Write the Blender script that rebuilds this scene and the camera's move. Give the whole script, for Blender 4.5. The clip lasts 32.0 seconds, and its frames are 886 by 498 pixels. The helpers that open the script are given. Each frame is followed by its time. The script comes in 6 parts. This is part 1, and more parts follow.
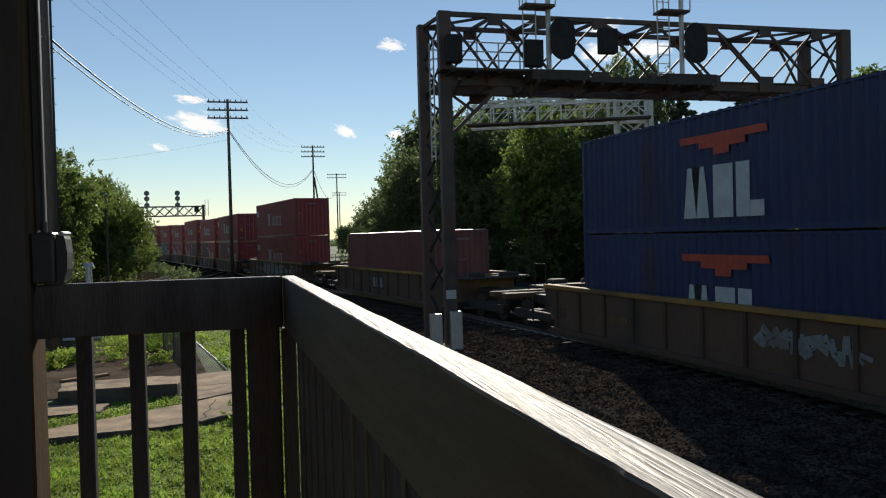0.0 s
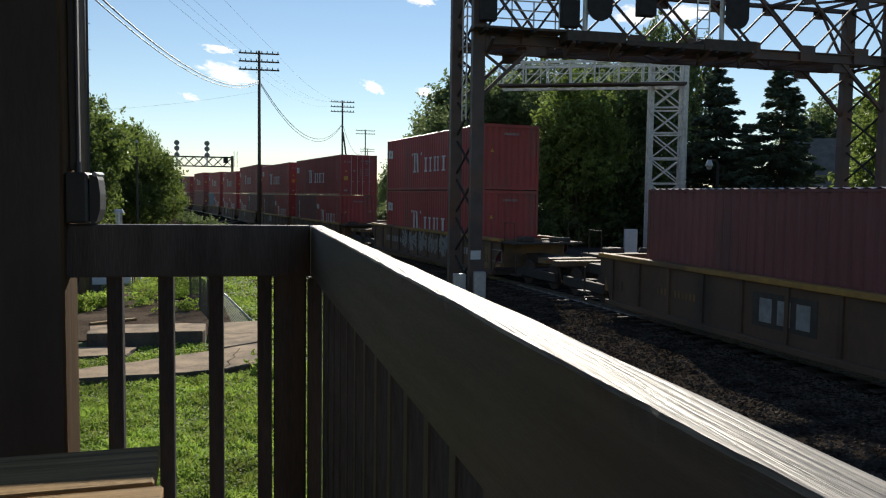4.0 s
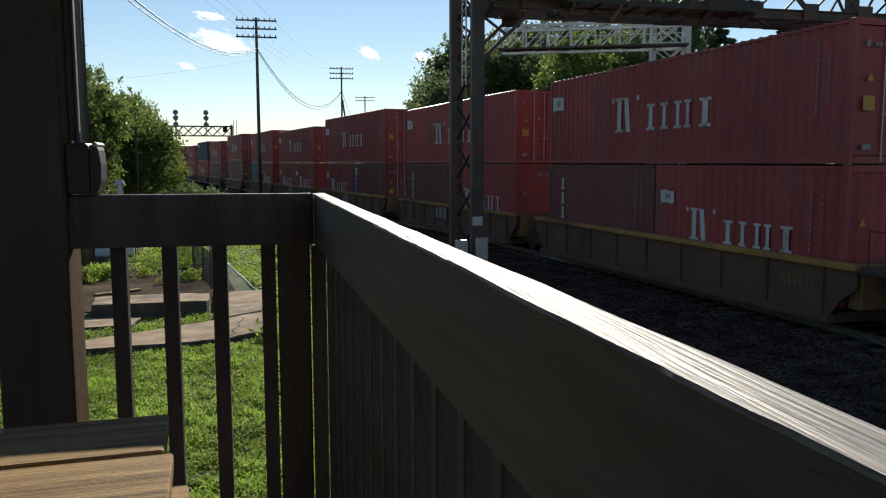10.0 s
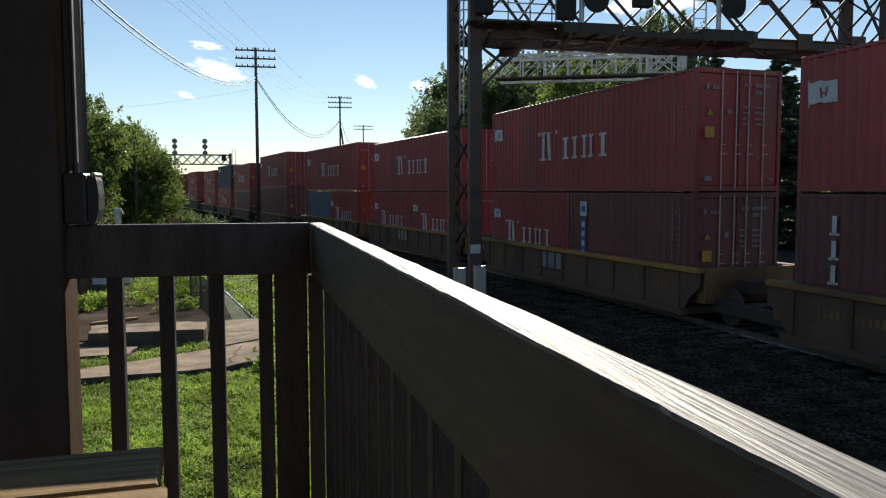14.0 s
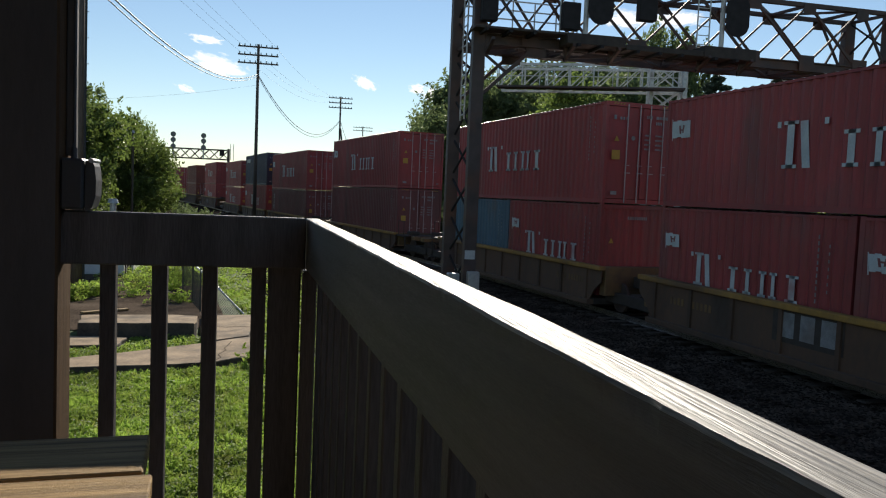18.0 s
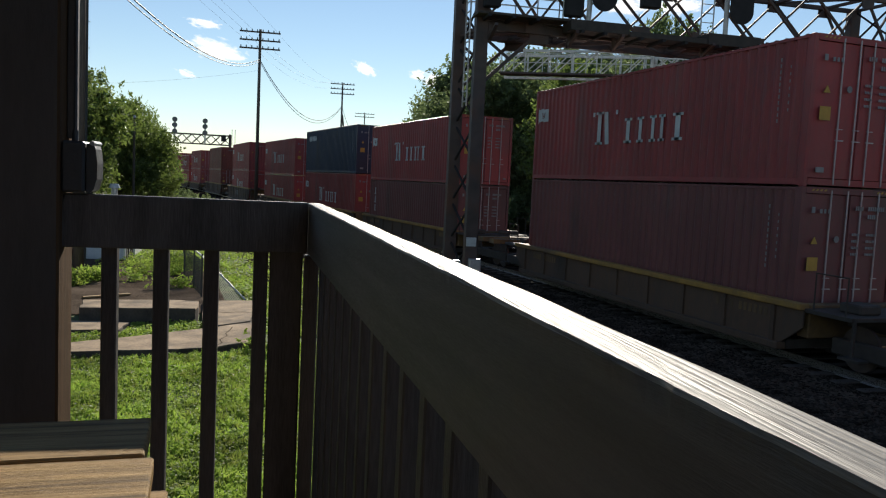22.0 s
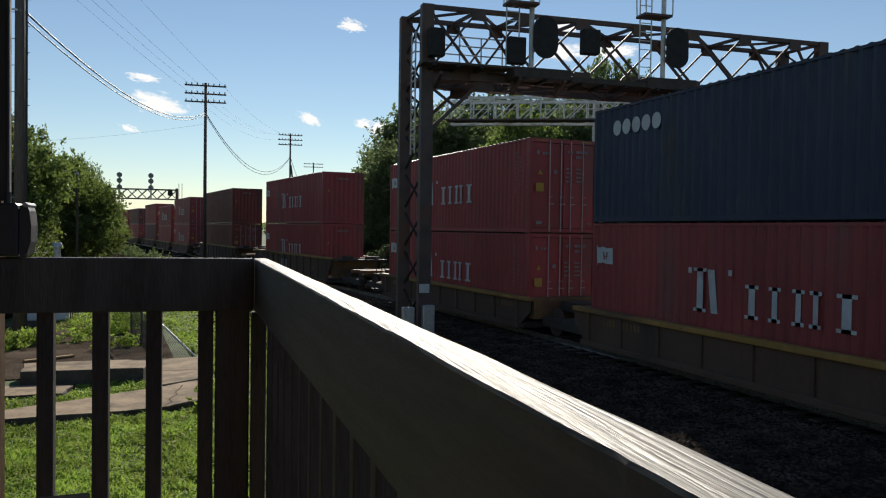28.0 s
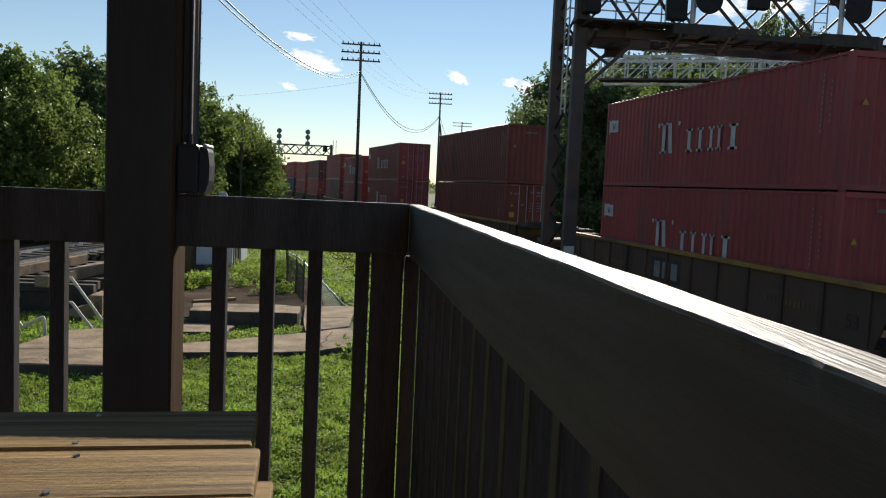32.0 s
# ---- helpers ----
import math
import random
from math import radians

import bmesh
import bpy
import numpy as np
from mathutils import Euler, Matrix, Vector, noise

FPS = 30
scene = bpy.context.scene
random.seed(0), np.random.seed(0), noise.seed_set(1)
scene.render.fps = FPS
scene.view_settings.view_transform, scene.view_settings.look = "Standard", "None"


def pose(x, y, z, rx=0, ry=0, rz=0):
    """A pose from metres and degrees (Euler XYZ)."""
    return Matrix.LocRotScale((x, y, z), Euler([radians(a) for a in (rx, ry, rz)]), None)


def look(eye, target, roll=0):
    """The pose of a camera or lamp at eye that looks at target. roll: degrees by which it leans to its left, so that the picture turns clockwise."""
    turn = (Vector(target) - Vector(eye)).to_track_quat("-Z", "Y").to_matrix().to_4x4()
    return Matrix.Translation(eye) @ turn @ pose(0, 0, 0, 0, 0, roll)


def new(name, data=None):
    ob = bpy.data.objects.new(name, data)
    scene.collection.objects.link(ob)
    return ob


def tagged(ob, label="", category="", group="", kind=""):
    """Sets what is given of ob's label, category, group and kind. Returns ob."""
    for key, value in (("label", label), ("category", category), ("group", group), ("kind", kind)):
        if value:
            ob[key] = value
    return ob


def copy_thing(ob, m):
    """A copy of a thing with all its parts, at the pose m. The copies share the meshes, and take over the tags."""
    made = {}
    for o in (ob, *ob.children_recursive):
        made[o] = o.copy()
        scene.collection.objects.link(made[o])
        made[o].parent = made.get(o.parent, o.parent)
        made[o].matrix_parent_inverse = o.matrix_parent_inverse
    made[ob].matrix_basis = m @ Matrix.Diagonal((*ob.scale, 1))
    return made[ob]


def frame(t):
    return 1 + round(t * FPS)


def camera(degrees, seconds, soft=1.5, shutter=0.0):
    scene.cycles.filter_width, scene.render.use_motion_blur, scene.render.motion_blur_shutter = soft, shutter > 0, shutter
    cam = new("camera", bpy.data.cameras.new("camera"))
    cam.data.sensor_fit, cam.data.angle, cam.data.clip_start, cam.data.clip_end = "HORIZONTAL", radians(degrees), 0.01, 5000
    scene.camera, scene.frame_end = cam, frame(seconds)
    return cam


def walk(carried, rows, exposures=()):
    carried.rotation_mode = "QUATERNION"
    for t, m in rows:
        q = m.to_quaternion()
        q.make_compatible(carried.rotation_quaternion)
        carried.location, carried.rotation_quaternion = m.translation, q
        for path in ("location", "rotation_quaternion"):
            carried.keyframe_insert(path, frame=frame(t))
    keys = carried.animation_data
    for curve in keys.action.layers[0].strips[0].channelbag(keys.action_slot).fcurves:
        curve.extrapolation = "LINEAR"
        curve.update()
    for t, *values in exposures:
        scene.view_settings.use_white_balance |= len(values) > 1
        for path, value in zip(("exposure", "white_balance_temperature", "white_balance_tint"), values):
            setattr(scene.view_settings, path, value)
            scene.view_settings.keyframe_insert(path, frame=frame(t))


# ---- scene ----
cam = camera(58.39, 32.0, 1.15)
PATH = [
    (0, 0.067, -0.012, 3.35, 89.03, 1.47, -14.03),
    (0.5, 0.06, 0.001, 3.341, 89.92, 0.26, -13.11),
    (1, 0.061, 0.001, 3.342, 88.8, -0.57, -11.97),
    (1.5, 0.061, 0.015, 3.328, 86.28, -0.59, -11.35),
    (2, 0.069, -0.014, 3.352, 85.93, 2.3, -10.92),
    (2.5, 0.076, -0.022, 3.353, 84.77, 2.7, -13.22),
    (4.5, 0.058, -0.001, 3.334, 86.39, -1.19, -11.7),
    (5, 0.058, 0.002, 3.335, 84.86, -0.44, -11.38),
    (5.5, 0.061, -0.002, 3.335, 83.65, -0.24, -11.94),
    (6, 0.057, 0.001, 3.335, 83.65, -0.09, -11.72),
    (6.5, 0.058, -0.008, 3.335, 84.14, -0.06, -10.95),
    (7, 0.057, -0.005, 3.335, 85.22, -0.25, -10.56),
    (7.5, 0.056, -0.011, 3.334, 85.8, -0.41, -10.53),
    (8, 0.057, -0.008, 3.337, 85.56, -0.04, -10.97),
    (8.5, 0.059, -0.007, 3.336, 84.94, 0.36, -11.58),
    (9, 0.058, -0.009, 3.337, 84.17, 0.32, -11.93),
    (9.5, 0.057, -0.004, 3.334, 83.83, 0.14, -12.01),
    (10, 0.058, -0.002, 3.335, 83.75, 0.05, -12.05),
    (10.5, 0.058, -0.001, 3.333, 83.73, 0.06, -12.1),
    (11, 0.058, 0.005, 3.336, 83.96, -0.06, -12.17),
    (11.5, 0.058, 0.004, 3.332, 84.15, -0.49, -12.08),
    (12, 0.057, 0.005, 3.333, 84.08, -0.66, -11.87),
    (12.5, 0.059, -0.003, 3.331, 84.11, -0.8, -11.96),
    (13, 0.059, 0, 3.333, 84.45, -0.66, -12.15),
    (13.5, 0.058, 0.001, 3.335, 84.81, 0.13, -11.91),
    (14, 0.06, 0, 3.339, 85.76, 0.1, -12.2),
    (14.5, 0.058, 0.003, 3.337, 87.22, -0.69, -13.08),
    (15, 0.058, -0.008, 3.333, 87.29, -1.49, -12.97),
    (15.5, 0.058, -0.007, 3.332, 86.8, -2.06, -12.5),
    (17.5, 0.056, -0.001, 3.33, 86.43, -2.49, -12.22),
    (18, 0.057, -0.002, 3.33, 86.12, -2.42, -12.43),
    (18.5, 0.057, -0.004, 3.331, 86.07, -2.25, -12.47),
    (19, 0.058, -0.001, 3.329, 86.04, -2.36, -12.46),
    (19.5, 0.057, 0.002, 3.328, 85.98, -2.6, -12.44),
    (20, 0.057, -0.001, 3.328, 85.68, -2.61, -12.5),
    (20.5, 0.056, 0.003, 3.328, 85.83, -2.59, -11.89),
    (21, 0.055, 0.001, 3.329, 86.28, -2.95, -11.42),
    (21.5, 0.056, 0.001, 3.327, 85.71, -3.07, -12.12),
    (22, 0.056, 0.006, 3.325, 85.18, -2.75, -12.31),
    (22.5, 0.057, 0, 3.328, 85.45, -3.13, -12.29),
    (23, 0.055, 0.007, 3.324, 85.78, -3.8, -11.97),
    (23.5, 0.054, 0.007, 3.324, 85.79, -4.02, -11.76),
    (24, 0.055, 0.011, 3.324, 85.69, -3.93, -11.79),
    (24.5, 0.055, 0.007, 3.325, 85.67, -3.94, -11.67),
    (25, 0.055, 0.008, 3.324, 85.62, -3.95, -11.51),
    (25.5, 0.056, 0.01, 3.324, 86.12, -3.07, -11.7),
    (27.5, 0.055, -0.003, 3.335, 89.33, -1.03, -10.87),
    (28, 0.069, 0.027, 3.334, 88.63, -0.85, -15.83),
    (28.5, 0.071, -0.007, 3.337, 90.8, -1.78, -18.42),
    (29, 0.063, 0.028, 3.326, 91.82, -3.3, -15.37),
    (29.5, 0.049, 0.036, 3.307, 88.91, -4.49, -8.73),
    (30, 0.039, 0.025, 3.297, 86.27, -5.74, -3.76),
    (30.5, 0.038, 0.02, 3.297, 86.97, -4.98, -2.32),
    (31, 0.05, 0.022, 3.302, 86.4, -2.78, -4.02),
    (31.5, 0.048, 0.027, 3.3, 85.86, -2.93, -4.92),
    (32, 0.048, 0.021, 3.304, 85.49, -2.6, -5.35),
]
walk(cam, [(t, pose(*p)) for t, *p in PATH], [(0, 0.05), (1, -0.22), (2, 0.15), (5, 0.3), (25, 0.3), (27, 0.15), (28, 0.08), (29, 0.25), (32, 0.22)])

# ---- light and exposure ----
SUN_AZ, SUN_EL = 15.0, 28.0          # degrees right of +y, and above the horizon
sun_dir = Vector((math.sin(radians(SUN_AZ)) * math.cos(radians(SUN_EL)), math.cos(radians(SUN_AZ)) * math.cos(radians(SUN_EL)), math.sin(radians(SUN_EL))))
world = bpy.data.worlds.new("sky")
scene.world = world
world.use_nodes = True
wn = world.node_tree.nodes
wn.clear()
sky = wn.new("ShaderNodeTexSky")
sky.sky_type, sky.sun_disc = "NISHITA", False
sky.sun_elevation, sky.sun_rotation = radians(SUN_EL), radians(SUN_AZ)
sky.air_density, sky.dust_density, sky.ozone_density = 1.0, 0.0, 1.7
bg = wn.new("ShaderNodeBackground")
bg.inputs["Strength"].default_value = 0.084
wo = wn.new("ShaderNodeOutputWorld")
world.node_tree.links.new(sky.outputs[0], bg.inputs[0])
world.node_tree.links.new(bg.outputs[0], wo.inputs[0])
sun = new("sun", bpy.data.lights.new("sun", "SUN"))
sun.data.energy, sun.data.angle, sun.data.color = 5.0, radians(0.53), (1.0, 0.92, 0.79)
sun.matrix_world = look(sun_dir * 100, (0, 0, 0))


# ---- materials ----
def mat(name, base, rough=0.7, metal=0.0, var=0.25, scale=6.0, fine=60.0, bump=0.15, dirt=None, dirt_amount=0.4, stretch=(1, 1, 1), spec=0.5, obj_var=0.0, trans=0.0, dirt_scale=1.2, coords="Object"):
    """A worn surface: colour varied at two scales, with stains of a second colour and a fine bump."""
    m = bpy.data.materials.new(name)
    m.use_nodes = True
    nt = m.node_tree
    n, li = nt.nodes, nt.links.new
    b = n["Principled BSDF"]
    tc = n.new("ShaderNodeTexCoord")
    mp = n.new("ShaderNodeMapping")
    mp.inputs["Scale"].default_value = stretch
    li(tc.outputs[coords], mp.inputs[0])

    def tex(s, detail=5.0):
        t = n.new("ShaderNodeTexNoise")
        t.inputs["Scale"].default_value, t.inputs["Detail"].default_value = s, detail
        li(mp.outputs[0], t.inputs["Vector"])
        return t.outputs["Fac"]

    def ramp(src, lo, hi, a, c):
        r = n.new("ShaderNodeMapRange")
        for k, v in zip((1, 2, 3, 4), (lo, hi, a, c)):
            r.inputs[k].default_value = v
        li(src, r.inputs[0])
        return r.outputs[0]

    big, small = tex(scale), tex(fine, 3.0)
    mixf = n.new("ShaderNodeMath")
    mixf.operation = "ADD"
    li(ramp(big, 0.3, 0.7, -var * 0.6, var * 0.6), mixf.inputs[0])
    li(ramp(small, 0.3, 0.7, -var * 0.4, var * 0.4), mixf.inputs[1])
    val = mixf.outputs[0]
    if obj_var:
        oi = n.new("ShaderNodeObjectInfo")
        add = n.new("ShaderNodeMath")
        add.operation = "ADD"
        li(val, add.inputs[0])
        li(ramp(oi.outputs["Random"], 0, 1, -obj_var, obj_var), add.inputs[1])
        val = add.outputs[0]
    one = n.new("ShaderNodeMath")
    one.operation = "ADD"
    one.inputs[1].default_value = 1.0
    li(val, one.inputs[0])
    hsv = n.new("ShaderNodeHueSaturation")
    hsv.inputs["Color"].default_value = (*base, 1)
    li(one.outputs[0], hsv.inputs["Value"])
    col = hsv.outputs[0]
    if dirt:
        mx = n.new("ShaderNodeMix")
        mx.data_type = "RGBA"
        li(ramp(tex(dirt_scale, 8.0), 0.62 - dirt_amount * 0.3, 0.75 - dirt_amount * 0.1, 0.0, 0.85), mx.inputs["Factor"])
        li(col, mx.inputs["A"])
        mx.inputs["B"].default_value = (*dirt, 1)
        col = mx.outputs["Result"]
    li(col, b.inputs["Base Color"])
    b.inputs["Metallic"].default_value = metal
    b.inputs["Specular IOR Level"].default_value = spec
    li(ramp(small, 0.3, 0.7, max(rough - 0.1, 0.02), min(rough + 0.1, 1.0)), b.inputs["Roughness"])
    if bump:
        bp = n.new("ShaderNodeBump")
        bp.inputs["Strength"].default_value, bp.inputs["Distance"].default_value = bump, 0.01
        li(small, bp.inputs["Height"])
        li(bp.outputs[0], b.inputs["Normal"])
    if trans:
        tr, ms = n.new("ShaderNodeBsdfTranslucent"), n.new("ShaderNodeMixShader")
        li(col, tr.inputs[0])
        ms.inputs[0].default_value = trans
        li(b.outputs[0], ms.inputs[1])
        li(tr.outputs[0], ms.inputs[2])
        li(ms.outputs[0], n["Material Output"].inputs[0])
    return m


M = {}
M["stain"] = mat("dark brown stained wood", (0.095, 0.086, 0.084), 0.5, scale=3, fine=40, stretch=(6, 6, 0.6), bump=0.25, var=0.5, spec=0.3)
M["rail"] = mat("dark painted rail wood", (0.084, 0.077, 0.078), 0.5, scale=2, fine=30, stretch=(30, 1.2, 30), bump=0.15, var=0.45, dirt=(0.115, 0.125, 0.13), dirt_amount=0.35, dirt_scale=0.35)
M["rail_top"] = mat("worn rail wood paled for sun glare", (0.27, 0.254, 0.235), 0.53, scale=1.7, fine=5, stretch=(80, 2.4, 80), bump=0.3, var=1.0, spec=0.2, dirt=(0.21, 0.18, 0.15), dirt_amount=0.25, dirt_scale=1.4)
M["bench"] = mat("weathered bench plank", (0.34, 0.225, 0.105), 0.6, scale=2.5, fine=20, stretch=(0.7, 34, 34), bump=0.45, var=0.65, dirt=(0.11, 0.075, 0.045), dirt_amount=0.32, dirt_scale=1.6, spec=0.12)
M["plain_post"] = mat("rough brown post", (0.078, 0.070, 0.067), 0.75, scale=2, fine=25, stretch=(3, 3, 0.6), bump=0.3, var=0.35)
M["far_signal"] = mat("weathered grey signal head", (0.16, 0.16, 0.16), 0.6, var=0.2)
M["post_lit_side"] = mat("post wood toned as sunlit", (0.10, 0.060, 0.032), 0.9, spec=0.1, scale=4, fine=30, bump=0.3, stretch=(8, 8, 0.5), var=0.4)
M["grey_box"] = mat("grey plastic box", (0.045, 0.048, 0.052), 0.5, var=0.1)
M["galv"] = mat("galvanised steel", (0.45, 0.46, 0.46), 0.45, metal=0.6, var=0.2, scale=10)
M["silver"] = mat("silver painted steel", (0.52, 0.52, 0.50), 0.5, metal=0.2, var=0.25, dirt=(0.25, 0.2, 0.15), dirt_amount=0.15)
M["gantry"] = mat("rust-brown painted steel", (0.068, 0.049, 0.044), 0.65, var=0.5, scale=2, dirt=(0.11, 0.05, 0.03), dirt_amount=0.5)
M["black"] = mat("black painted metal", (0.033, 0.032, 0.033), 0.7, var=0.3, spec=0.1)
M["steel"] = mat("rail steel", (0.35, 0.33, 0.32), 0.3, metal=0.9, var=0.2)
M["rust"] = mat("rusty steel", (0.06, 0.042, 0.034), 0.85, var=0.4)
M["tie"] = mat("creosoted tie", (0.07, 0.055, 0.045), 0.9, var=0.4, obj_var=0.2)
M["concrete"] = mat("aged concrete", (0.29, 0.215, 0.14), 0.9, scale=2.2, fine=24, var=0.6, dirt=(0.12, 0.095, 0.07), dirt_amount=0.4, bump=0.6, dirt_scale=1.8, spec=0.2)
M["slab_side"] = mat("concrete slab side darkened as shade", (0.07, 0.056, 0.044), 0.95, scale=3, fine=20, var=0.6, bump=0.8)
M["ballast"] = mat("crushed stone ballast", (0.032, 0.026, 0.021), 0.95, scale=3, fine=22, var=0.9, bump=1.0, spec=0.0)
M["stone"] = mat("ballast stones", (0.062, 0.049, 0.039), 0.9, scale=1.5, fine=12, var=0.9, bump=0.5, spec=0.0)
M["asphalt"] = mat("road asphalt", (0.055, 0.054, 0.054), 0.9, scale=0.6, fine=25, var=0.3, spec=0.0)
M["soil"] = mat("bare gravelly soil", (0.10, 0.078, 0.06), 0.95, scale=1.0, fine=18, var=0.8, bump=0.8, spec=0.0)
M["lawn"] = mat("lawn soil and thatch", (0.055, 0.085, 0.018), 0.95, scale=0.8, fine=30, var=0.6, bump=0.6, dirt=(0.11, 0.10, 0.05), dirt_amount=0.15)
M["grass"] = mat("grass and clover blades", (0.28, 0.39, 0.07), 0.65, scale=0.9, fine=9, var=0.8, bump=0, trans=0.5, spec=0.2, dirt=(0.38, 0.40, 0.10), dirt_amount=0.3, dirt_scale=5.0)
M["sign_green"] = mat("green sign face", (0.03, 0.14, 0.07), 0.4, var=0.1, bump=0)
M["clover"] = mat("clover flower", (0.8, 0.78, 0.66), 0.8, var=0.2, bump=0, trans=0.5)
M["leaf"] = mat("tree leaves", (0.165, 0.225, 0.052), 0.45, scale=0.35, fine=3, var=0.7, bump=0, trans=0.55, spec=0.6)
M["leaf_dark"] = mat("dark tree leaves", (0.140, 0.185, 0.075), 0.5, scale=0.3, fine=3, var=0.7, bump=0, trans=0.6, spec=0.4)
M["needle"] = mat("spruce needles", (0.08, 0.112, 0.07), 0.6, scale=0.5, fine=4, var=0.6, bump=0, trans=0.2)
M["bark"] = mat("bark", (0.09, 0.07, 0.055), 0.9, stretch=(4, 4, 0.7), var=0.5, bump=0.6)
M["pole_dark"] = mat("creosoted pole wood", (0.14, 0.115, 0.10), 0.9, stretch=(5, 5, 0.4), var=0.4, spec=0.1)
M["pole_wood"] = mat("weathered pole wood", (0.11, 0.09, 0.075), 0.9, stretch=(5, 5, 0.4), var=0.4)
M["cable"] = mat("black cable", (0.02, 0.02, 0.02), 0.6, var=0.1, bump=0)
M["insulator"] = mat("glass insulator", (0.25, 0.30, 0.28), 0.2, var=0.1, bump=0)
CONT = {
    "red": ((0.27, 0.042, 0.042), (0.17, 0.06, 0.055)), "maroon": ((0.14, 0.042, 0.042), (0.09, 0.04, 0.038)), "brown": ((0.16, 0.032, 0.022), (0.07, 0.025, 0.02)),
    "blue": ((0.012, 0.024, 0.095), (0.02, 0.02, 0.035)), "navy": ((0.016, 0.028, 0.062), (0.03, 0.03, 0.035)), "greyblue": ((0.07, 0.13, 0.18), (0.12, 0.09, 0.07)),
}
for k, (c, d) in CONT.items():
    M[k] = mat(k + " container paint", c, 0.58, scale=0.7, fine=8, stretch=(1, 1, 0.35), var=0.35, bump=0.05, dirt=d, dirt_amount=0.3, dirt_scale=0.9, obj_var=0.12)
M["mark"] = mat("worn white marking paint", (0.46, 0.49, 0.50), 0.6, scale=3, fine=25, var=0.2, dirt=(0.35, 0.2, 0.2), dirt_amount=0.12, bump=0)
M["mark_red"] = mat("worn orange-red marking paint", (0.42, 0.06, 0.03), 0.6, var=0.3, bump=0)
M["emblem"] = mat("dull dark red marking paint", (0.20, 0.06, 0.06), 0.6, var=0.3, bump=0)
M["mark_blue"] = mat("blue marking paint", (0.03, 0.07, 0.26), 0.6, var=0.2, bump=0)
M["mark_yellow"] = mat("yellow marking paint", (0.42, 0.25, 0.04), 0.6, var=0.2, bump=0)
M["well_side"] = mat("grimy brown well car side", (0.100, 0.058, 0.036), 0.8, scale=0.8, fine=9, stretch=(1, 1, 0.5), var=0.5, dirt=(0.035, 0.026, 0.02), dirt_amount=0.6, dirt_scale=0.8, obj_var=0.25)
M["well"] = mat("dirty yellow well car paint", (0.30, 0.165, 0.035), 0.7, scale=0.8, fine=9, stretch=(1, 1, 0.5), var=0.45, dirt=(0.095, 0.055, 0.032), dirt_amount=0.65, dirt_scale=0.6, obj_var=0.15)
M["well_patch"] = mat("scuffed dull yellow paint", (0.155, 0.092, 0.036), 0.75, scale=0.8, fine=9, var=0.5, dirt=(0.07, 0.045, 0.03), dirt_amount=0.6, dirt_scale=1.5)
M["well_dark"] = mat("grimy car underframe", (0.045, 0.036, 0.03), 0.8, var=0.4)
M["graffiti"] = mat("pale graffiti paint", (0.21, 0.215, 0.22), 0.6, var=0.4, dirt=(0.15, 0.1, 0.08), dirt_amount=0.3, bump=0)
M["roof"] = mat("container roof paint paled for sun glints", (0.34, 0.25, 0.23), 0.4, scale=0.8, fine=7, var=0.4, bump=0.05, obj_var=0.15)
M["rod"] = mat("galvanised lock rod", (0.42, 0.36, 0.36), 0.5, metal=0.3, var=0.2)
M["shingle"] = mat("grey roof shingles", (0.14, 0.125, 0.115), 0.9, scale=2, fine=12, var=0.4)
M["siding"] = mat("brown house siding", (0.16, 0.10, 0.075), 0.8, stretch=(0.3, 0.3, 6), var=0.3)
M["white_trim"] = mat("white trim paint", (0.62, 0.57, 0.50), 0.6, var=0.2)
M["pane"] = mat("dark window pane", (0.02, 0.025, 0.03), 0.08, var=0.05, bump=0)
M["shed"] = mat("white sheet metal", (0.66, 0.67, 0.68), 0.5, var=0.1)
M["ceiling"] = mat("brown ceiling boards", (0.10, 0.07, 0.05), 0.8, var=0.3)
M["mesh"] = mat("chain link wire", (0.06, 0.065, 0.055), 0.8, metal=0.0, var=0.2, bump=0)


